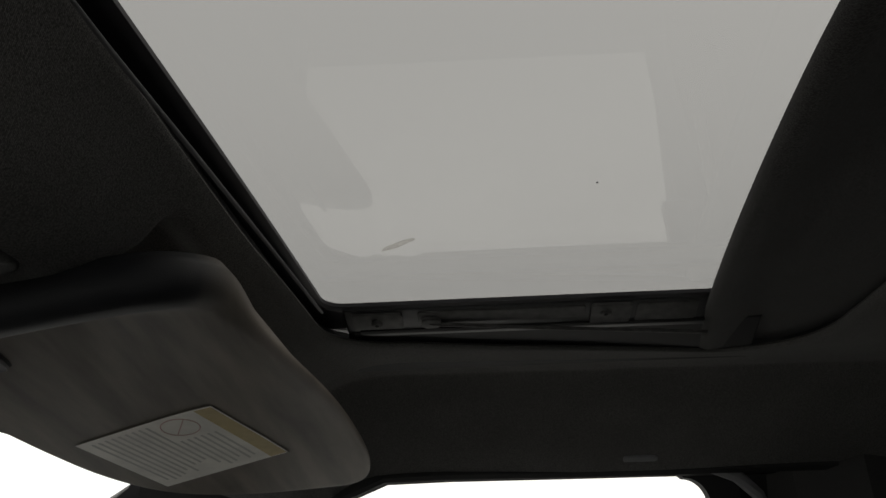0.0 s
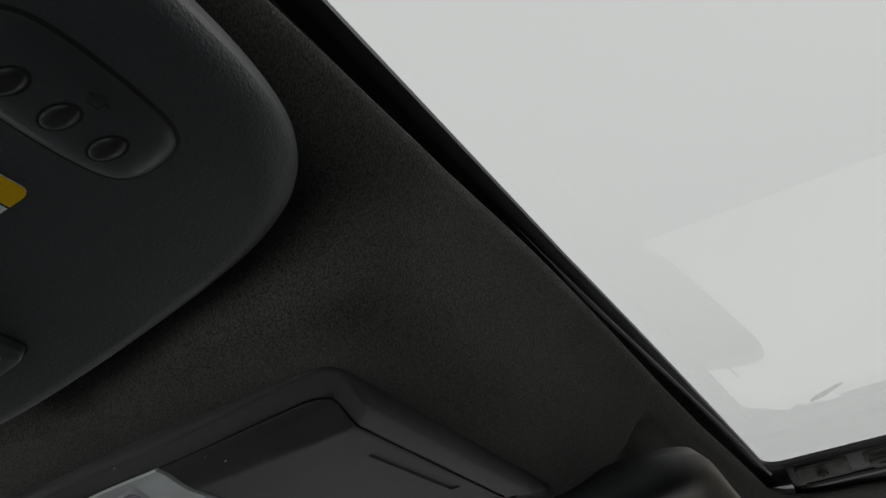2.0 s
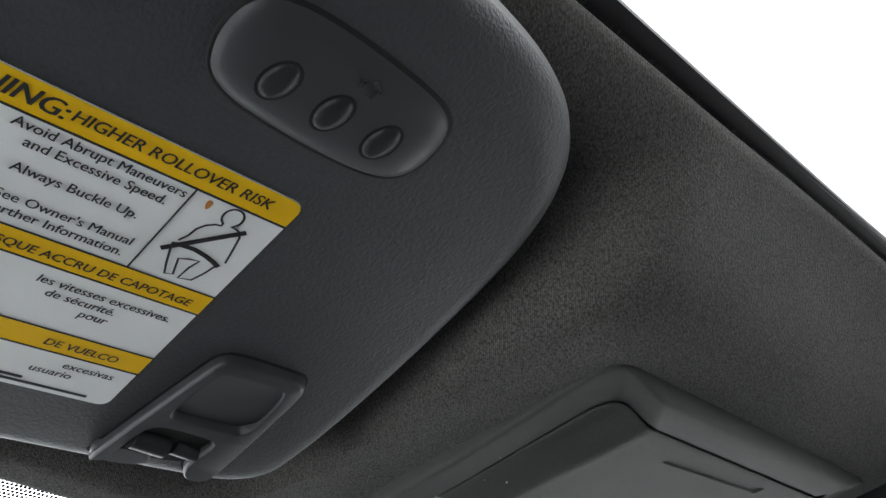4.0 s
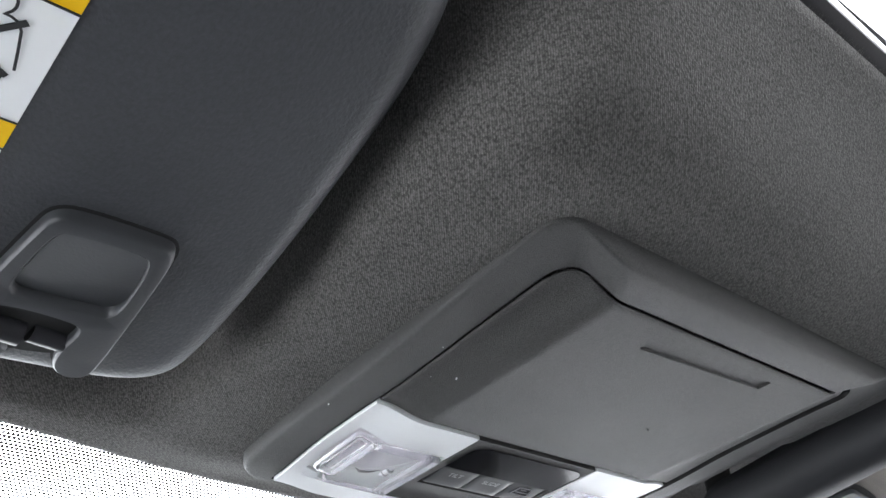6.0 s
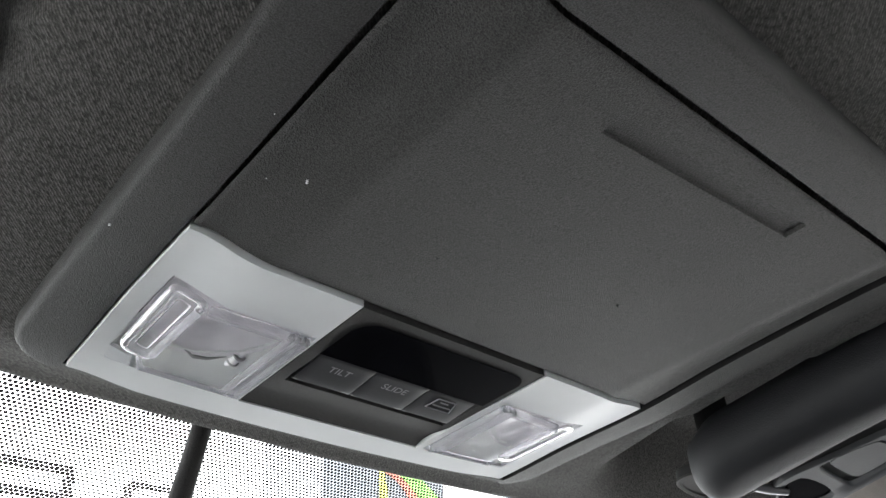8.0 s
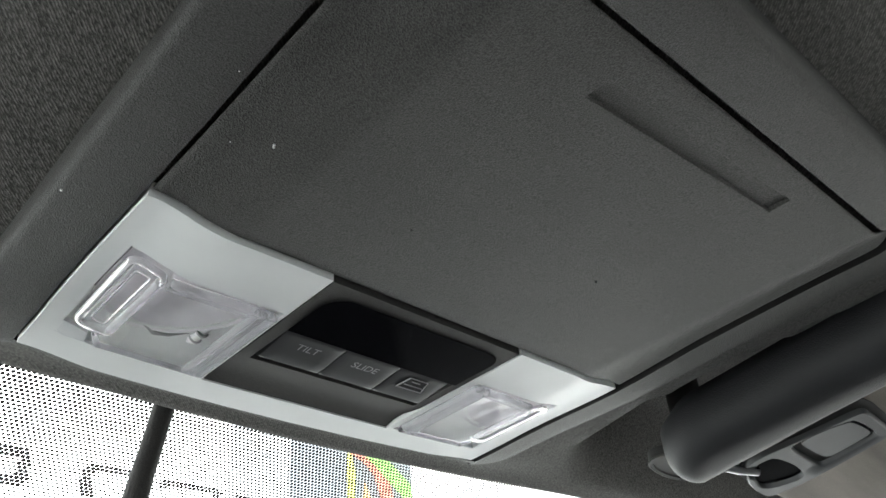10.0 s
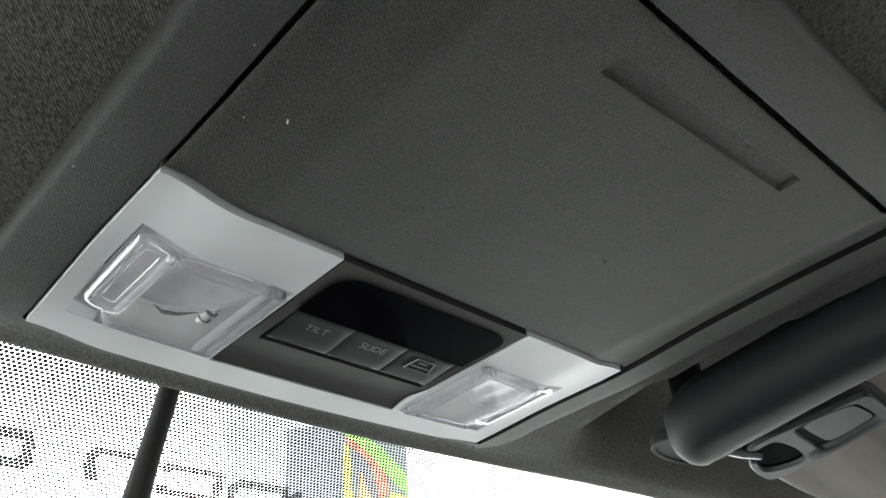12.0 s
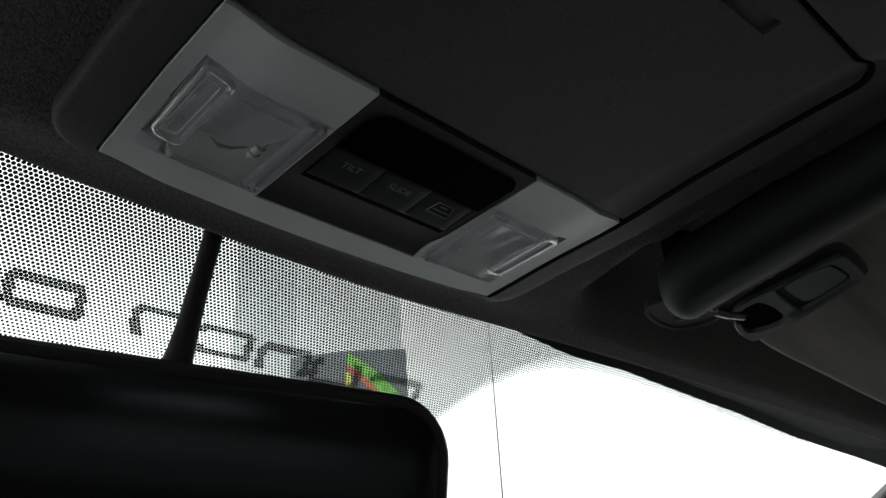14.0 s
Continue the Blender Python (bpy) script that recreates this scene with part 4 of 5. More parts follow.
for xa, xb, y in ((-0.44, -0.312, -0.0085), (-0.335, -0.288, -0.0062)):
    print_part("print_bar", slab(rrect(xa, xb, y - 0.0006, y + 0.0006, 0.0001, 1), ink_z, 0.0002, 0.00005), INK, card)
# seat belt symbol: plain strokes
ring = [(-0.2957 + 0.0033 * math.cos(a), -0.1064 + 0.0037 * math.sin(a)) for a in [radians(115 + 310 * i / 20) for i in range(21)]]
STROKES = (
    ([(-0.3050, -0.0905), (-0.3035, -0.0935), (-0.3028, -0.0972), (-0.3012, -0.0998), (-0.2988, -0.1016), (-0.2971, -0.1020)] + ring + [(-0.2925, -0.1030), (-0.2905, -0.1022), (-0.2893, -0.1002), (-0.2880, -0.0940), (-0.2870, -0.0885)], 0.0004),
    ([(-0.3078, -0.0850), (-0.2888, -0.1032)], 0.0010),
    ([(-0.3060, -0.0882), (-0.3030, -0.0890), (-0.2985, -0.0893), (-0.2940, -0.0884), (-0.2905, -0.0872), (-0.2880, -0.0860)], 0.0009),
    ([(-0.3052, -0.0862), (-0.3030, -0.0800), (-0.3012, -0.0757), (-0.2987, -0.0765), (-0.3008, -0.0835), (-0.2978, -0.0848), (-0.2945, -0.0855), (-0.2958, -0.0815), (-0.2965, -0.0757), (-0.2922, -0.0768), (-0.2902, -0.0815), (-0.2890, -0.0858)], 0.0004),
)
for pts, r in STROKES:
    bm = tube([(a, b, ink_z(a, b)) for a, b in pts], r, 4)
    for v in bm.verts:
        v.co.z = ink_z(v.co.x, v.co.y) + (v.co.z - ink_z(v.co.x, v.co.y)) * 0.15
    part("symbol", bm, INK, card)
part("rust_spot", slab(smooth_outline([(-0.3058, -0.1088), (-0.3046, -0.1092), (-0.3040, -0.1078), (-0.3046, -0.1052), (-0.3057, -0.1070)][::-1], 2), ink_z, 0.0003, 0.0001), RUST, card, "small rusty stain")


def clip(parent, origin, scale, face, mirror_x=1, skew=0.0):
    """Rod clip let into the front edge of a visor: raised bezel with a sunken tray, an open notch, a hooked finger and the rod end."""
    ox, oy = origin

    def at(u, v):
        return (ox + mirror_x * (u * scale[0] + skew * v * scale[1]), oy + v * scale[1])

    def shape(pts, rounds=2):
        q = smooth_outline([at(u, v) for u, v in pts], rounds)
        return q if sum(a[0] * b[1] - b[0] * a[1] for a, b in zip(q, q[1:] + q[:1])) > 0 else q[::-1]

    top = lambda x, y: face(x, y) - 0.0050
    bez = [(-0.055, 0.024), (-0.0535, 0.026), (-0.048, 0.024), (-0.0455, 0.006), (-0.043, -0.003), (-0.036, -0.0045), (-0.018, -0.003), (-0.0140, 0.000), (-0.0165, 0.012), (-0.0160, 0.022), (-0.010, 0.0275), (-0.0015, 0.0255), (0.0, 0.016), (-0.0005, -0.040), (-0.0025, -0.0475), (-0.008, -0.049), (-0.034, -0.0495), (-0.041, -0.047), (-0.0435, -0.040)]
    outline = shape(bez, 2)
    part("clip_gap", plate(outset(outline, 0.0012), face, ((0, -0.0003), (0, 0.002))), BLACK, parent)
    tray = shape([(-0.041, -0.012), (-0.0405, -0.024), (-0.0375, -0.041), (-0.034, -0.043), (-0.012, -0.043), (-0.0075, -0.040), (-0.0065, -0.016), (-0.009, -0.011), (-0.014, -0.0105), (-0.036, -0.0105)], 2)
    bm = bmesh.new()
    inner_o, outer_t = outset(outline, -0.0012), outset(tray, 0.0009)
    loops = []
    for pts in (inner_o, outer_t):
        vs = [bm.verts.new((x, y, top(x, y))) for x, y in pts]
        loops += [bm.edges.new((vs[i], vs[(i + 1) % len(vs)])) for i in range(len(vs))]
    bmesh.ops.triangle_fill(bm, use_beauty=True, edges=loops)
    loft(bm, [[(x, y, top(x, y)) for x, y in inner_o], [(x, y, top(x, y) + 0.0008) for x, y in outset(outline, -0.0003)], [(x, y, top(x, y) + 0.0020) for x, y in outline], [(x, y, face(x, y) + 0.002) for x, y in outline]], False, False)
    loft(bm, [[(x, y, top(x, y)) for x, y in outer_t], [(x, y, top(x, y) + 0.0006) for x, y in outset(tray, 0.0003)], [(x, y, top(x, y) + 0.0042) for x, y in tray]], False, False)
    bmesh.ops.remove_doubles(bm, verts=bm.verts[:], dist=0.00005)
    bezel = part("clip", bm, REMOTE, parent, "dark plastic rod clip with sunken tray")
    ty = [p[1] for p in tray]
    slope = lambda x, y: top(x, y) + 0.0008 + 0.0032 * step(min(ty) + 0.6 * (max(ty) - min(ty)), max(ty), y)
    part("tray", plate(tray, slope, ((0, 0), (0, 0.0006))), REMOTE, bezel)
    # open notch before the finger, its shade a black plate; the rod lies across
    part("notch", plate(shape([(-0.0455, 0.012), (-0.044, -0.001), (-0.036, -0.003), (-0.012, -0.0015), (-0.0125, 0.012), (-0.013, 0.020), (-0.045, 0.022)]), lambda x, y: face(x, y) - 0.0012, ((0, 0.0), (0, 0.002))), BLACK, bezel, "black plate for the shade in the open notch")
    a, b, c, d = at(-0.0455, 0.0085), at(-0.030, 0.0105), at(-0.0275, 0.0100), at(-0.015, 0.0120)
    part("rod", tube([(*a, top(*a) + 0.0030), (*b, top(*b) + 0.0030)], 0.0050, 12), BUTTON, bezel, "dark rod across the notch")
    part("rod_neck", tube([(*c, top(*c) + 0.0042), (*d, top(*d) + 0.0042)], 0.0042, 12), BUTTON, bezel)
    part("tab", plate(shape([(-0.056, 0.0165), (-0.046, 0.0150), (-0.034, 0.0165), (-0.030, 0.0210), (-0.034, 0.0262), (-0.046, 0.0275), (-0.055, 0.0262)]), lambda x, y: top(x, y) + 0.0020, ((-0.0010, 0.0), (0, 0.0012), (0, 0.005)), shrink), REMOTE, bezel)


clip(driver_visor, (-0.2205, 0.0), (1.0, 1.0), dv_z)


def pv_z(x, y):
    return 1.84 - 0.2 * (x - 0.267) - 0.1 * (y + 0.02)


def inner_edge(y):
    return 0.160 + 0.16 * y


def pv_face(x, y):
    """Lower face of the passenger visor with the fat roll along its inner end."""
    roll = step(0.072, 0.020, x - inner_edge(y))
    return pv_z(x, y) - (0.029 + 0.003 * step(-0.04, -0.17, y)) * roll - 0.022 * step(-0.11, -0.25, y) * step(0.48, 0.15, x) * (1 - roll)


passenger_visor = thing("sun_visor", (0.4, -0.1, 1.85), "worn brownish grey vinyl sun visor with faded airbag label", "sun visor", "sun visors")
outline = [(0.157, -0.03), (0.161, 0.016), (0.195, 0.033), (0.230, 0.029), (0.252, 0.0215), (0.30, 0.019), (0.342, 0.011), (0.418, -0.002), (0.50, -0.022), (0.57, -0.06), (0.605, -0.12), (0.622, -0.20), (0.628, -0.262), (0.57, -0.278), (0.42, -0.268), (0.30, -0.253), (0.225, -0.243), (0.175, -0.235), (0.143, -0.214), (0.138, -0.175), (0.149, -0.11)]
outline = smooth_outline(outline[::-1], 3)


def edge_roll(x, y):
    """Radius of the rounded edge: fat at the inner end and behind, thin in front."""
    return 0.0035 + 0.0090 * step(0.25, 0.18, x) + 0.0025 * max(step(0.30, 0.22, x) * step(0.045, 0.02, y - 0.3 * (0.25 - x)), step(-0.16, -0.22, y))


normals = [(Vector(b) - Vector(a)) for a, b in zip(outline, outset(outline, 0.001))]
rolls = [edge_roll(*p) for p in outline]
rings = []
for k in range(25):
    t = k / 24
    rings.append([(0.36 + (x - n.x * 1000 * r - 0.36) * t ** 0.7, -0.12 + (y - n.y * 1000 * r + 0.12) * t ** 0.7) for (x, y), n, r in zip(outline, normals, rolls)])
bm = bmesh.new()
solid = [[(x, y, pv_face(x, y)) for x, y in ring] for ring in rings[1:]]
for a in [radians(15 * i) for i in range(1, 7)]:
    solid.append([(x - n.x * 1000 * r * (1 - math.sin(a)), y - n.y * 1000 * r * (1 - math.sin(a)), pv_face(x - n.x * 1000 * r, y - n.y * 1000 * r) + r * (1 - math.cos(a))) for (x, y), n, r in zip(outline, normals, rolls)])
solid.append([(x, y, pv_face(x - n.x * 1000 * r, y - n.y * 1000 * r) + r * 1.6) for (x, y), n, r in zip(outline, normals, rolls)])
solid.append([(x - n.x * 8, y - n.y * 8, pv_face(x - n.x * 1000 * r, y - n.y * 1000 * r) + r * 2.2) for (x, y), n, r in zip(outline, normals, rolls)])
loft(bm, solid)
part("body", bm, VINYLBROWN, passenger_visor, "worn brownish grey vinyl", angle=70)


def clip_at(u, v):
    """Place on the visor face within the slightly skewed rectangle of the rod clip; v runs forwards."""
    xl, xr = 0.2295 + 0.0135 * v, 0.2630 + 0.0220 * v
    return (xl + (xr - xl) * u, -0.057 + 0.078 * v + 0.001 * u)


def clip_shape(pts, rounds=2):
    q = smooth_outline([clip_at(u, v) for u, v in pts], rounds)
    return q if sum(a[0] * b[1] - b[0] * a[1] for a, b in zip(q, q[1:] + q[:1])) > 0 else q[::-1]


clip_top = lambda x, y: pv_z(x, y) - 0.0030
bezel_line = clip_shape([(-0.09, 0.92), (-0.15, 0.76), (-0.06, 0.47), (0.0, 0.22), (0.04, 0.06), (0.10, 0.015), (0.24, 0.005), (0.90, -0.015), (0.97, 0.02), (0.965, 0.275), (0.94, 0.556), (0.90, 0.75), (0.80, 0.955), (0.70, 0.995), (0.46, 1.005), (0.25, 0.985), (0.16, 0.955), (0.22, 0.925), (0.46, 0.955), (0.60, 0.90), (0.73, 0.74), (0.735, 0.65), (0.58, 0.635), (0.31, 0.645), (0.03, 0.69), (0.0, 0.75), (0.0, 0.84)], 1)
tray_line = clip_shape([(0.0, 0.52), (0.025, 0.31), (0.11, 0.15), (0.17, 0.105), (0.48, 0.075), (0.75, 0.070), (0.785, 0.11), (0.79, 0.28), (0.775, 0.48), (0.72, 0.515), (0.54, 0.53), (0.20, 0.55), (0.03, 0.55)], 1)
pad_line = clip_shape([(0.03, 0.46), (0.06, 0.31), (0.14, 0.17), (0.20, 0.125), (0.50, 0.095), (0.66, 0.09), (0.70, 0.13), (0.69, 0.39), (0.63, 0.44), (0.45, 0.46), (0.10, 0.485)], 1)
recess = clip_shape([(-0.13, 0.95), (-0.235, 0.64), (-0.24, 0.42), (-0.29, 0.19), (-0.24, 0.03), (-0.03, -0.045), (0.67, -0.06), (1.0, -0.03), (0.985, 0.28), (0.955, 0.57), (0.915, 0.76), (0.81, 0.97), (0.46, 1.02), (0.10, 0.995)], 1)
part("clip_gap", plate(recess, pv_z, ((0, -0.0004), (0, 0.002))), BLACK, passenger_visor)
bm = bmesh.new()
inner_o, outer_t = outset(bezel_line, -0.0008), outset(tray_line, 0.0009)
loops = []
for pts in (inner_o, outer_t):
    vs = [bm.verts.new((x, y, clip_top(x, y))) for x, y in pts]
    loops += [bm.edges.new((vs[i], vs[(i + 1) % len(vs)])) for i in range(len(vs))]
bmesh.ops.triangle_fill(bm, use_beauty=True, edges=loops)
loft(bm, [[(x, y, clip_top(x, y)) for x, y in inner_o], [(x, y, clip_top(x, y) + 0.0010) for x, y in bezel_line], [(x, y, pv_z(x, y) + 0.002) for x, y in bezel_line]], False, False)
loft(bm, [[(x, y, clip_top(x, y)) for x, y in outer_t], [(x, y, clip_top(x, y) + 0.0006) for x, y in outset(tray_line, 0.0003)], [(x, y, clip_top(x, y) + 0.0040) for x, y in tray_line]], False, False)
bmesh.ops.remove_doubles(bm, verts=bm.verts[:], dist=0.00005)
bezel = part("clip", bm, REMOTE, passenger_visor, "dark plastic rod clip with sunken tray")
# black tray colour puts the recess's shadow round the paler floor pad
tray = part("tray", plate(tray_line, lambda x, y: clip_top(x, y) + 0.0040, ((0, 0), (0, 0.0006))), BLACK, bezel)
part("pad", plate(pad_line, lambda x, y: clip_top(x, y) + 0.0008, ((0, 0.0), (0, 0.003))), REMOTE, tray)
part("rod", tube([(0.2330, 0.0205, 1.8415), (0.2400, 0.0172, 1.8405), (0.2500, 0.0115, 1.8395)], [0.0026, 0.0028, 0.0024], 10), STEEL, bezel, "pale metal rod end")
# the notch is not cut; a black plate gives its shade
part("finger", plate(clip_shape([(0.005, 0.77), (0.04, 0.695), (0.31, 0.65), (0.58, 0.64), (0.73, 0.655), (0.725, 0.74), (0.595, 0.895), (0.46, 0.95), (0.20, 0.91)], 1), lambda x, y: pv_z(x, y) - 0.0008, ((0, 0.0), (0, 0.001))), BLACKGLOSS, bezel, "black plate for the shade in the open notch")

# faded airbag label
B, C, A = Vector((0.363, -0.170)), Vector((0.494, -0.205)), Vector((0.412, -0.036))


def on_label(u, v):
    p = B + (C - B) * u + (A - B) * v
    return (p.x, p.y)


def printed(u0, u1, v0, v1, lift):
    """A patch of the label that follows the visor's face."""
    nu, nv = max(1, round((u1 - u0) * 20)), max(1, round((v1 - v0) * 20))
    bm = bmesh.new()
    rows = []
    for j in range(nv + 1):
        pts = [on_label(u0 + (u1 - u0) * i / nu, v0 + (v1 - v0) * j / nv) for i in range(nu + 1)]
        rows.append([(x, y, pv_face(x, y) - lift) for x, y in pts])
    loft(bm, rows, False, False, closed=False)
    ex = bmesh.ops.extrude_face_region(bm, geom=bm.faces[:])
    for v in ex["geom"]:
        if isinstance(v, bmesh.types.BMVert):
            v.co.z += 0.0003
    return bm


airbag_label = part("airbag_label", printed(0, 1, 0, 1, 0.0014), PAPERTAN, passenger_visor, "faded sun-bleached airbag warning label")
part("faded_band", printed(0.01, 0.99, 0.01, 0.13, 0.0016), PAPEROCHRE, airbag_label, "faded yellow heading band")
rng = random.Random(4)
for i in range(15):
    v = 0.19 + 0.051 * i
    u0 = 0.36 if i < 6 else 0.05
    u1 = 0.93 - 0.22 * rng.random()
    part("print_bar", printed(u0, u1, v, v + 0.016, 0.0016), PAPERGREY, airbag_label)
ringpts = [on_label(0.17 + 0.13 * math.cos(a), 0.33 + 0.12 * math.sin(a)) for a in [6.28318 * i / 24 for i in range(25)]]
part("warning_ring", tube([(*p, pv_face(*p) - 0.0016) for p in ringpts], 0.0005, 4), PAPERRED, airbag_label, "faded red ring")
p0, p1 = on_label(0.08, 0.25), on_label(0.26, 0.41)
part("warning_bar", tube([(*p0, pv_face(*p0) - 0.0016), (*p1, pv_face(*p1) - 0.0016)], 0.0005, 4), PAPERRED, airbag_label)

# fixed retainer of the passenger visor rod
retainer = thing("visor_retainer", (0.235, 0.035, 1.87), "small dark plastic visor rod retainer screwed to the headliner", "visor clip")
ret_z = lambda x, y: 1.8515 - 0.05 * (x - 0.23)
foot = [(0.2155, 0.048), (0.218, 0.057), (0.229, 0.0635), (0.250, 0.0655), (0.266, 0.060), (0.270, 0.030), (0.236, 0.024), (0.219, 0.034)]
foot = smooth_outline(foot[::-1], 2)
# shaded face and lit edge are put into the colours: black cover, grey rim
cover = part("cover", plate(foot, ret_z, ((-0.004, 0.0012), (-0.0025, 0.0010), (-0.0020, 0.0), (-0.0006, 0.0), (0, 0.0010), (0, 0.006)), shrink), BLACK, retainer, "dark plastic cover with a raised rim")
part("rim", tube([(x, y, ret_z(x, y) + 0.0004) for x, y in foot + foot[:1]], 0.0008, 6), SWITCH, cover, "paler grey rim for the lit edge")
part("post", tube([(0.236, 0.036, 1.856), (0.236, 0.036, 1.900)], 0.010, 12), BLACK, retainer)
part("screw", slab(rrect(0.244, 0.252, 0.046, 0.054, 0.0039, 4), lambda x, y: ret_z(x, y) - 0.0005, 0.004, 0.0008), BLACK, cover)


# ---- windscreen ----
def ws(x, yy, lift=0.0):
    """A point of the inner glass surface; yy runs down the glass from the roof."""
    return Vector((x, yy - 0.1 * x * x + 0.545 * -lift, 1.86 - 0.65 * (yy - 0.27) - 0.839 * lift))


windscreen = thing("window_1", (0, 0.6, 1.6), "curved clear windscreen with a black dotted band along the top", "windscreen", kind="structure")
bm = bmesh.new()
cols = [-1.2 + 2.4 * i / 180 for i in range(181)]
inn = [[ws(x, 0.165 + 0.80 * j / 12) for x in cols] for j in range(13)]
loft(bm, inn, False, False, closed=False)
part("pane", bm, CLEAR, windscreen, "clear laminated glass")

BAND = [(0, 0.345), (0.23, 0.345), (0.26, 0.292), (0.28, 0.262), (0.307, 0.2415), (0.336, 0.230), (0.383, 0.2245), (0.42, 0.2235), (0.5, 0.2275), (0.78, 0.251)]
BORDER = [(0, 0.185), (0.13, 0.185), (0.2, 0.203), (0.34, 0.2165), (0.42, 0.2175), (0.62, 0.232), (0.744, 0.2455), (0.90, 0.2585), (0.985, 0.2675), (1.02, 0.277), (1.045, 0.30), (1.058, 0.36), (1.062, 0.96), (1.2, 0.965)]
GLYPHS = [(-0.087, -0.043, 0.261, 0.281, 0), (-0.015, 0.024, 0.262, 0.281, 1), (0.029, 0.069, 0.264, 0.284, 2), (0.075, 0.117, 0.267, 0.286, 1), (0.119, 0.162, 0.268, 0.288, 3), (0.172, 0.222, 0.270, 0.290, 2), (-0.142, -0.098, 0.261, 0.281, 3), (-0.197, -0.153, 0.263, 0.283, 2)]


def in_glyph(x, y):
    for x0, x1, y0, y1, kind in GLYPHS:
        y0, y1 = y0 - 0.0045, y1 - 0.0045
        x0, x1 = x0 + 0.28 * (y - y0), x1 + 0.28 * (y - y0) + 0.001
        if min(x - x0, x1 - x) + min(y - y0, y1 - y) < 0.0035:
            continue
        if x0 <= x <= x1 and y0 <= y <= y1:
            if min(x - x0, x1 - x) < 0.0064 or min(y - y0, y1 - y) < 0.0050:
                if kind == 1 and y > y1 - 0.0062 and x0 + 0.009 < x < x1 - 0.009:
                    return False
                if kind == 2 and x < x0 + 0.0075 and y0 + 0.007 < y < y1 - 0.007:
                    return False
                if kind == 3 and y < y0 + 0.0062 and x0 + 0.009 < x < x1 - 0.009:
                    return False
                return True
    return False


verts, faces = [], []
PITCH = 0.0026
row = 0
yy = 0.172
while yy < 0.35:
    n = int(0.78 / PITCH)
    for i in range(-n, n + 1):
        x = (i + 0.5 * (row % 2)) * PITCH
        limit = polyline(BAND, abs(x))
        if yy > limit:
            continue
        near = limit - yy
        r = 0.87 * (0.00090 + 0.00032 * step(0.02, 0.16, x) + (0.00048 - 0.0003 * step(0.02, 0.16, x)) * step(0.31, 0.20, yy)) * (0.75 + 0.25 * step(0.0, 0.015, near))
        if in_glyph(x, yy):
            r = 0.00134
        k = len(verts)
        for a in range(8):
            verts.append(ws(x + r * math.cos(a * 0.7854), yy + r * 0.84 * math.sin(a * 0.7854), 0.0012))
        faces.append(tuple(range(k, k + 8)))
    yy += PITCH * 0.866 * 0.84
    row += 1
me = bpy.data.meshes.new("dotted_band")
me.from_pydata(verts, [], faces)
me.materials.append(FRIT)
dots = new("dotted_band", me)
dots.parent = windscreen
dots.matrix_parent_inverse = Matrix.Translation(-Vector(windscreen.location))
tagged(dots, "black ceramic dots with outlined shapes", kind="stuff")
# black painted header between the headliner's front edge and the glass
bm = bmesh.new()
head_x = [-0.86 + 1.72 * i / 60 for i in range(61)]
edge_z = lambda x: roof_z(min(0.79, max(-0.79, x)), header_y(x))
loft(bm, [[(x, header_y(x) - 0.004, edge_z(x) + 0.008) for x in head_x], [(x, header_y(x) + 0.012, edge_z(x) + 0.014) for x in head_x], [ws(x, max(0.180, polyline(BORDER, abs(x)) - 0.010), 0.0035) for x in head_x], [ws(x, 0.165, 0.0035) for x in head_x]], False, False, closed=False)
part("header", bm, FRIT, windscreen, "black painted windscreen header")
# solid black border under the roof edge
bm = bmesh.new()
loft(bm, [[ws(x, 0.165, 0.002) for x in cols], [ws(x, polyline(BORDER, abs(x)), 0.002) for x in cols]], False, False, closed=False)
part("black_border", bm, FRIT, windscreen)

# ---- rear-view mirror ----
mirror = thing("rear_view_mirror", (0.0, 0.18, 1.76), "wide black rear-view mirror on a curved stalk below the roof edge", "mirror")
turn = pose(-0.0185, 0.178, 1.758, 10, 1.5, -13)


def mirror_shell(profile, w, h, r):
    bm = bmesh.new()
    base = rrect(-w, w, -h, h, r, 8)
    loft(bm, [[turn @ Vector((x, y, z)) for x, z in outset(base, d)] for d, y in profile])
    return bm


part("housing", mirror_shell(((-0.004, -0.018), (-0.001, -0.0195), (0.0015, -0.017), (0.0, -0.004), (-0.006, 0.008), (-0.018, 0.018), (-0.030, 0.022)), 0.135, 0.040, 0.031), SWITCH, mirror, "black plastic mirror housing")
part("glass", mirror_shell(((-0.0055, -0.0183), (-0.0055, -0.0190), (-0.0065, -0.0192)), 0.135, 0.040, 0.031), MIRROR, mirror, "dark reflecting mirror glass")
part("stalk", tube([(-0.0185, 0.160, 1.876), (-0.0195, 0.161, 1.864), (-0.0215, 0.162, 1.850), (-0.0245, 0.162, 1.833), (-0.0265, 0.163, 1.818), (-0.0280, 0.165, 1.805), (-0.0285, 0.170, 1.793), (-0.0275, 0.180, 1.780)], [0.0050, 0.0050, 0.0050, 0.0052, 0.0056, 0.0064, 0.0080, 0.0095], 16), SWITCH, mirror, "black curved stalk")

# ---- closing walls of the cab ----
def wall(name, bm, mat, label, category="wall"):
    return tagged(part(name, bm, mat, None, smooth=False), label, category, kind="structure")


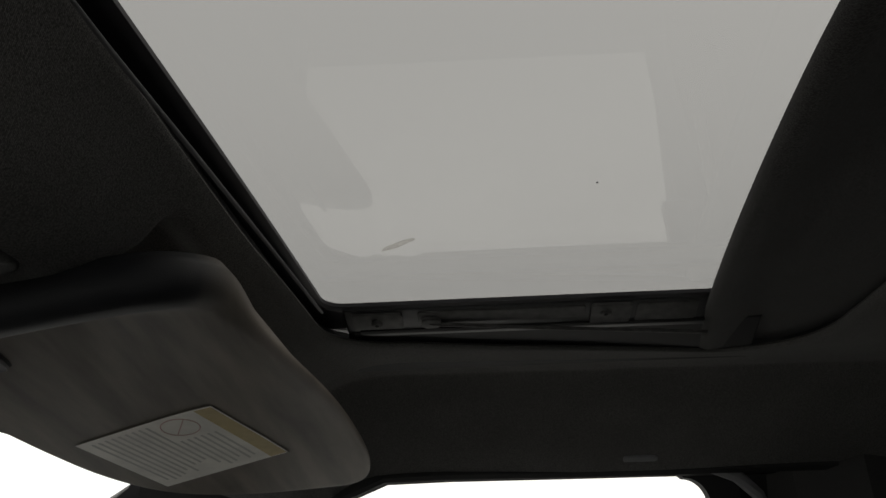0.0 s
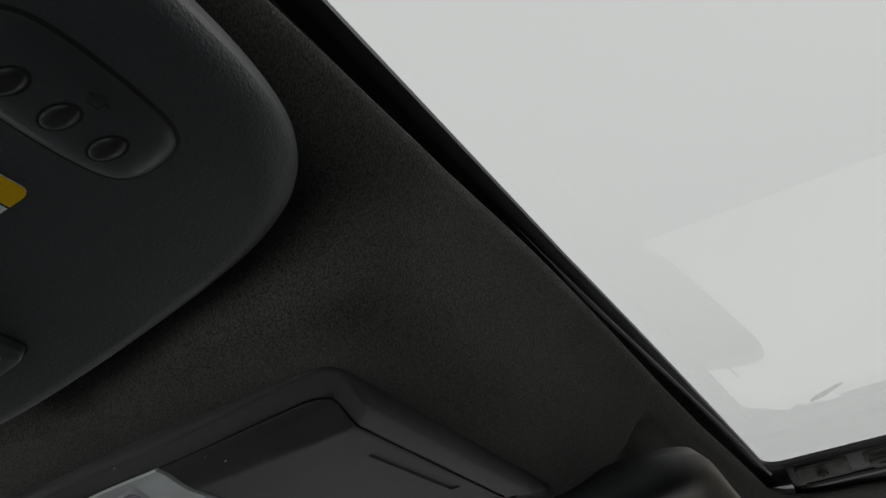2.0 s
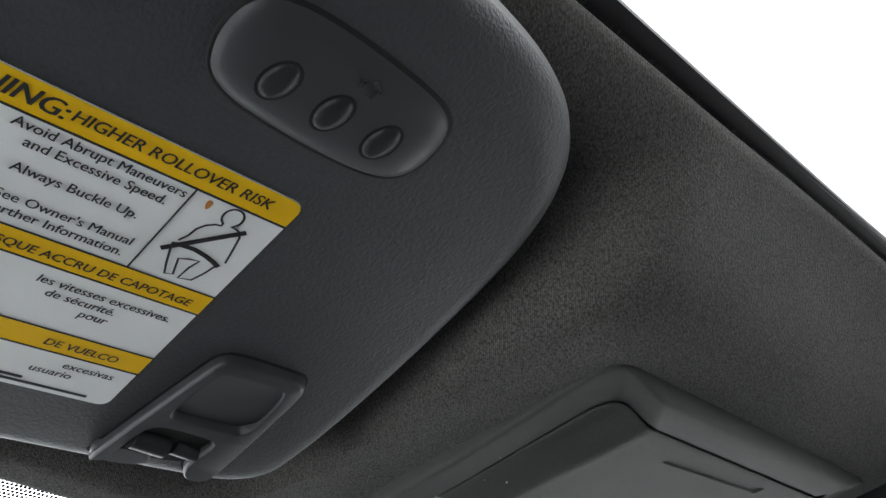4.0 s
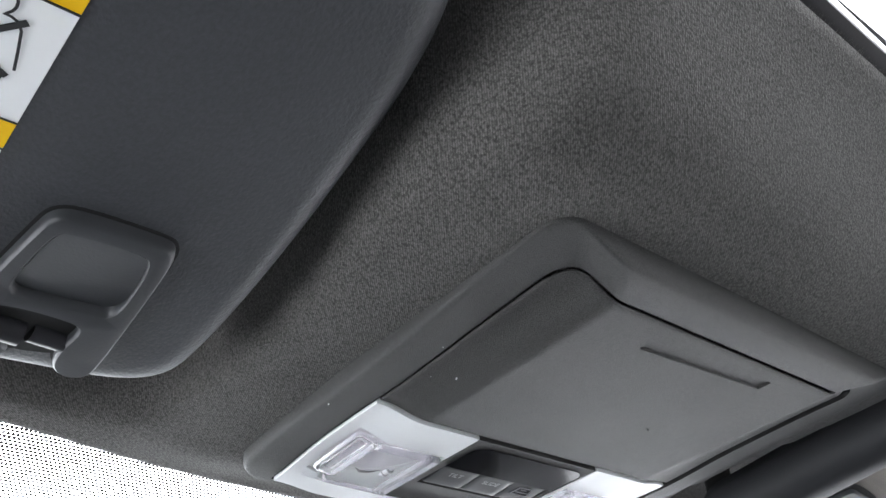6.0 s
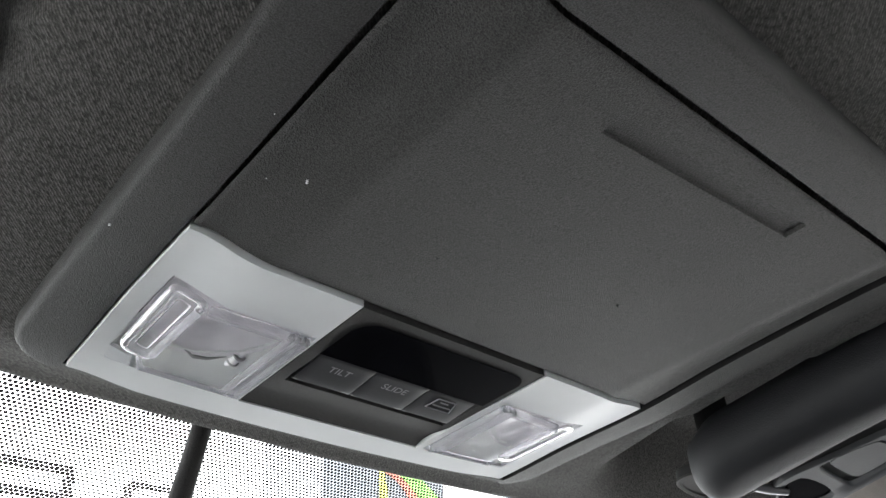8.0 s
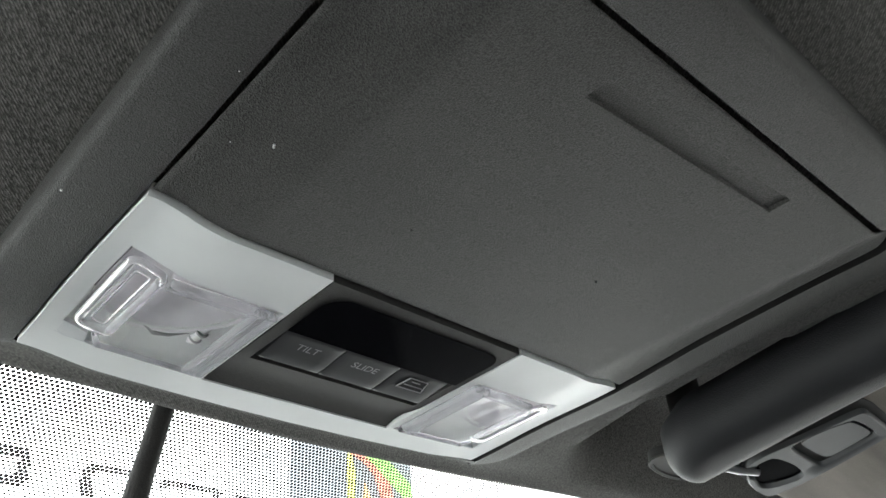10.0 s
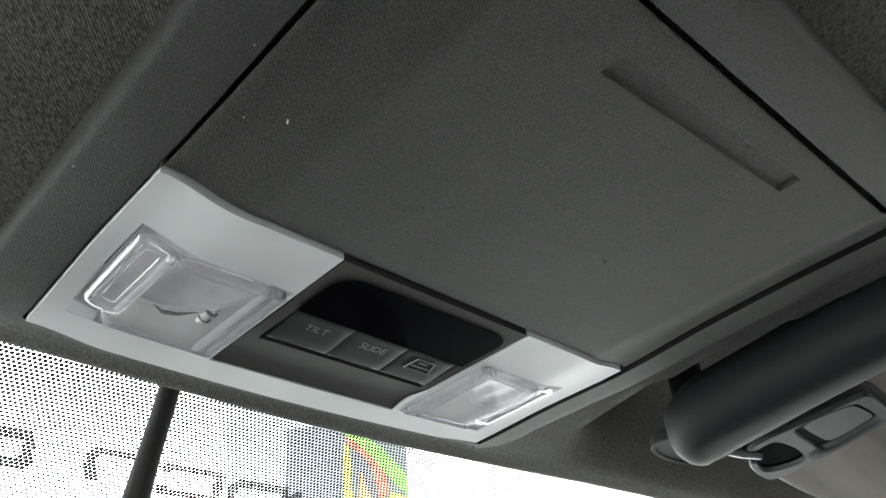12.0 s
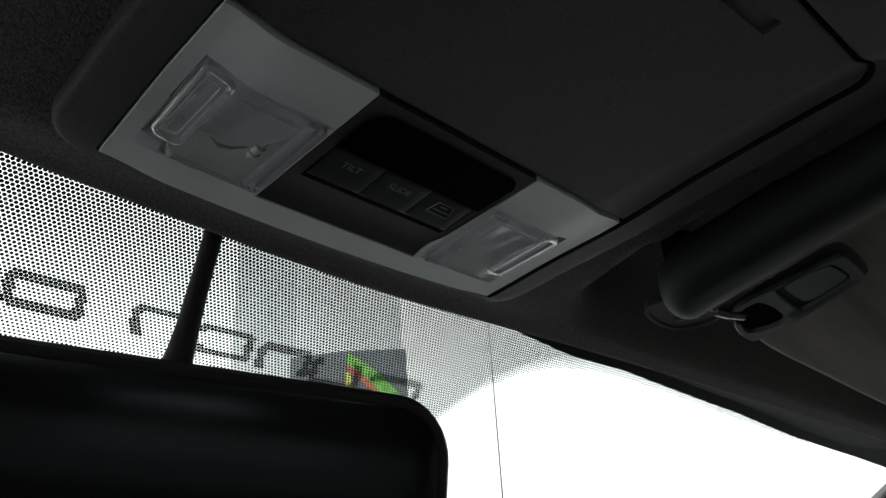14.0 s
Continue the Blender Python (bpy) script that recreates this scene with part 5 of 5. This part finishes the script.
wall("floor", box(-1.3, 1.3, -1.62, 1.0, 0.68, 0.72), SEATS, "grey carpeted cab floor", "floor")
wall("wall_front", box(-1.3, 1.3, 0.97, 1.02, 0.72, 1.35), CABIN, "dark plastic dashboard bulkhead")
wall("wall_rear", box(-0.98, 0.98, -1.62, -1.57, 0.72, 1.36), CABIN, "dark trim below the rear window")
wall("wall_rear_top", box(-0.9, 0.9, -1.62, -1.57, 1.76, 1.92), CABIN, "dark trim above the rear window")
for side, word in ((-1, "left"), (1, "right")):
    wall("wall_" + word, box(min(side * 0.91, side * 0.96), max(side * 0.91, side * 0.96), -1.60, 1.0, 0.72, 1.34), CABIN, "dark door panel below the side windows")
    # roof rail seal above the side windows
    rail_pts = [(side * (0.807 + 0.004 * math.sin(i)), 0.07 - 0.083 * i, roof_z(0.80, 0.07 - 0.083 * i) + 0.005) for i in range(20)]
    seal = tagged(part("trim_seal_" + word, tube(rail_pts, 0.011, 8), BLACK, None), "black rubber door seal along the roof rail", "seal", kind="structure")
    rail_bm = bmesh.new()
    loft(rail_bm, [[(side * 0.809, y, roof_z(0.80, y) + 0.002), (side * 0.837, y, roof_z(0.80, y) - 0.005), (side * 0.88, y, roof_z(0.80, y) + 0.01), (side * 0.88, y, 1.89), (side * 0.812, y, roof_z(0.80, y) + 0.012)] for y in [0.07 - 0.0835 * i for i in range(20)]])
    wall("trim_door_rail_" + word, rail_bm, BLACK, "black door frame above the side windows", "door frame")
    # pillars
    for name, a, b, r in (("pillar_front_", (1.17, 0.145, 1.860), (1.25, 1.0, 1.33), 0.05), ("pillar_middle_", (0.95, -0.90, 1.86), (0.98, -0.92, 1.30), 0.17), ("pillar_rear_", (0.86, -1.52, 1.85), (0.85, -1.55, 1.30), 0.08)):
        bm = tube([(side * a[0], a[1], a[2]), (side * (a[0] + b[0]) / 2, (a[1] + b[1]) / 2 + 0.0, (a[2] + b[2]) / 2 + 0.012), (side * b[0], b[1], b[2])], r, 12)
        wall(name + word, bm, SWITCH, "dark plastic pillar trim", "pillar")
    wall("pillar_corner_" + word, box(min(side * 0.845, side * 0.90), max(side * 0.845, side * 0.90), -0.11, 0.085, 1.30, 1.855), BLACK, "black trim between windscreen and side window", "pillar")
    # rounded rear corner of the front door's frame, and the pale seal beside it
    bm = bmesh.new()
    corner = [(-0.74, 1.83), (-0.74, 1.70), (-0.700, 1.70)] + [(-0.667 - 0.033 * math.cos(radians(9 * i)), 1.772 + 0.036 * math.sin(radians(9 * i))) for i in range(11)] + [(-0.64, 1.83)]
    loft(bm, [[(side * (0.836 + d + 0.16 * (1.83 - z)), y, z) for y, z in corner] for d in (0.0, 0.02)])
    wall("trim_door_corner_" + word, bm, BLACK, "black rounded corner of the door frame", "door frame")
    seal_pts = [(side * 0.812, -0.66, 1.822), (side * 0.812, -0.70, 1.818), (side * 0.814, -0.73, 1.806), (side * 0.818, -0.755, 1.782), (side * 0.826, -0.77, 1.74), (side * 0.85, -0.775, 1.55)]
    tagged(part("trim_pale_seal_" + word, tube(seal_pts, 0.009, 8), PILLARSEAL, None), "pale grey rubber seal curving down the door pillar", "seal", kind="structure")
    # side glass
    bm = bmesh.new()
    loft(bm, [[(side * 0.838, y, 1.845), (side * 0.92, y, 1.32)] for y in (-0.10, -0.35, -0.72)], False, False, closed=False)
    win = tagged(part("window_2" if side > 0 else "window_3", bm, SMOKED if side > 0 else CLEAR, None), "tinted side window glass" if side > 0 else "clear side window glass", "window", kind="structure")

    bm = bmesh.new()
    loft(bm, [[(side * 0.840, y, 1.83), (side * 0.922, y, 1.32)] for y in (-0.72, -1.1, -1.55)], False, False, closed=False)
    tagged(part("window_4" if side > 0 else "window_5", bm, DARKGLASS, None), "dark privacy glass of the rear door", "window", kind="structure")
bm = bmesh.new()
loft(bm, [[(x, -1.595, 1.34), (x, -1.595, 1.78)] for x in (-0.90, 0.0, 0.90)], False, False, closed=False)
tagged(part("window_6", bm, DARKGLASS, None), "dark privacy glass of the rear window", "window", kind="structure")

# clip cover on the headliner beside the roof rail
hook = thing("trim_clip", (0.7795, -0.60, 1.83), "small grey oblong plastic clip cover on the headliner", "clip cover")
def on_side(x, y):
    return roof_z(x, y) - 0.0022
part("cover", plate(rrect(0.7750, 0.7840, -0.622, -0.577, 0.0042, 5), on_side, ((-0.0015, 0.0), (0, 0.0012), (0, 0.004))), PILLARSEAL, hook)

# ---- outside ----
bm = bmesh.new()
bmesh.ops.create_grid(bm, x_segments=8, y_segments=8, size=1500)
tagged(part("ground", bm, ASPHALT, None, smooth=False), "wide pale concrete yard around the vehicle", "ground", kind="structure")


def prism(pts, z0, z1):
    bm = bmesh.new()
    loft(bm, [[(x, y, z0) for x, y in pts], [(x, y, z1) for x, y in pts]])
    return bm


sign = thing("sign_building", (9.3, 12.0, 0), "grey block with a bright striped colour mural on one face", "building")
part("wall", prism([(9.3, 12.0), (10.28, 11.13), (11.0, 12.3), (8.66, 12.95)], 0, 7.45), WALLGREY, sign, "plain grey rendered wall")


def mural_paint(name, c):
    return material(name, tuple(0.75 * q + 0.08 for q in c), 0.7, spread=0.35, blotch=7, grain=12, bump=0.1, depth=0.01)


MURALGREEN, MURALRED = mural_paint("mural_green", (0.28, 0.80, 0.10)), mural_paint("mural_red", (0.82, 0.20, 0.12))
MURALYELLOW, MURALORANGE = mural_paint("mural_yellow", (0.82, 0.85, 0.12)), mural_paint("mural_orange", (0.88, 0.48, 0.16))
# painted flame: bands sweep down from the top corner across the face, u along the wall and z up
for mat, word, band in (
    (MURALGREEN, "bright green painted sweep", [(0.09, 7.40), (0.35, 7.20), (0.72, 6.84), (1.0, 6.46), (1.12, 6.28), (1.12, 5.92), (0.95, 6.10), (0.78, 6.34), (0.52, 6.72), (0.30, 6.98), (0.09, 7.16)]),
    (MURALRED, "red painted sweep", [(0.09, 7.15), (0.30, 6.97), (0.52, 6.71), (0.77, 6.33), (0.82, 6.05), (0.68, 5.70), (0.60, 6.10), (0.50, 6.52), (0.34, 6.78), (0.10, 7.00)]),
    (MURALYELLOW, "yellow painted edge", [(0.05, 7.00), (0.13, 6.96), (0.19, 6.55), (0.17, 6.10), (0.26, 5.75), (0.26, 3.0), (0.05, 3.0)]),
    (MURALORANGE, "orange painted tongue", [(0.34, 6.42), (0.43, 6.15), (0.50, 5.90), (0.58, 5.50), (0.58, 3.0), (0.28, 3.0), (0.28, 5.80)]),
    (MURALYELLOW, "yellow painted tongue", [(0.70, 5.62), (0.84, 5.98), (1.0, 5.92), (1.12, 5.84), (1.12, 5.20), (0.80, 5.20)]),
    (MURALGREEN, "green painted base", [(0.60, 5.40), (0.70, 5.55), (0.79, 5.18), (1.12, 5.18), (1.12, 3.0), (0.60, 3.0)]),
):
    along, away = Vector((0.87, -0.77)), Vector((-0.66, -0.75)) * 0.03
    bm = bmesh.new()
    front = [(9.3 + along.x * u + away.x, 12.0 + along.y * u + away.y, z) for u, z in band]
    loft(bm, [front, [(x - away.x, y - away.y, z) for x, y, z in front]])
    part("mural_stripe", bm, mat, sign, word, smooth=False)
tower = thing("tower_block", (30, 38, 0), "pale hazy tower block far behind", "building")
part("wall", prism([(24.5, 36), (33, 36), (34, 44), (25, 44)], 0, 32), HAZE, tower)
antenna = thing("radio_antenna", (1.74, 1.5, 1.1), "thin black whip antenna on the wing", "antenna")
part("mast", tube([(1.735, 1.5, 1.1), (1.742, 1.5, 2.1), (1.752, 1.5, 2.70)], [0.003, 0.0022, 0.0015], 6), BLACK, antenna)
part("base", tube([(1.735, 1.5, 0.0), (1.735, 1.5, 1.1)], 0.012, 8), BLACK, antenna)
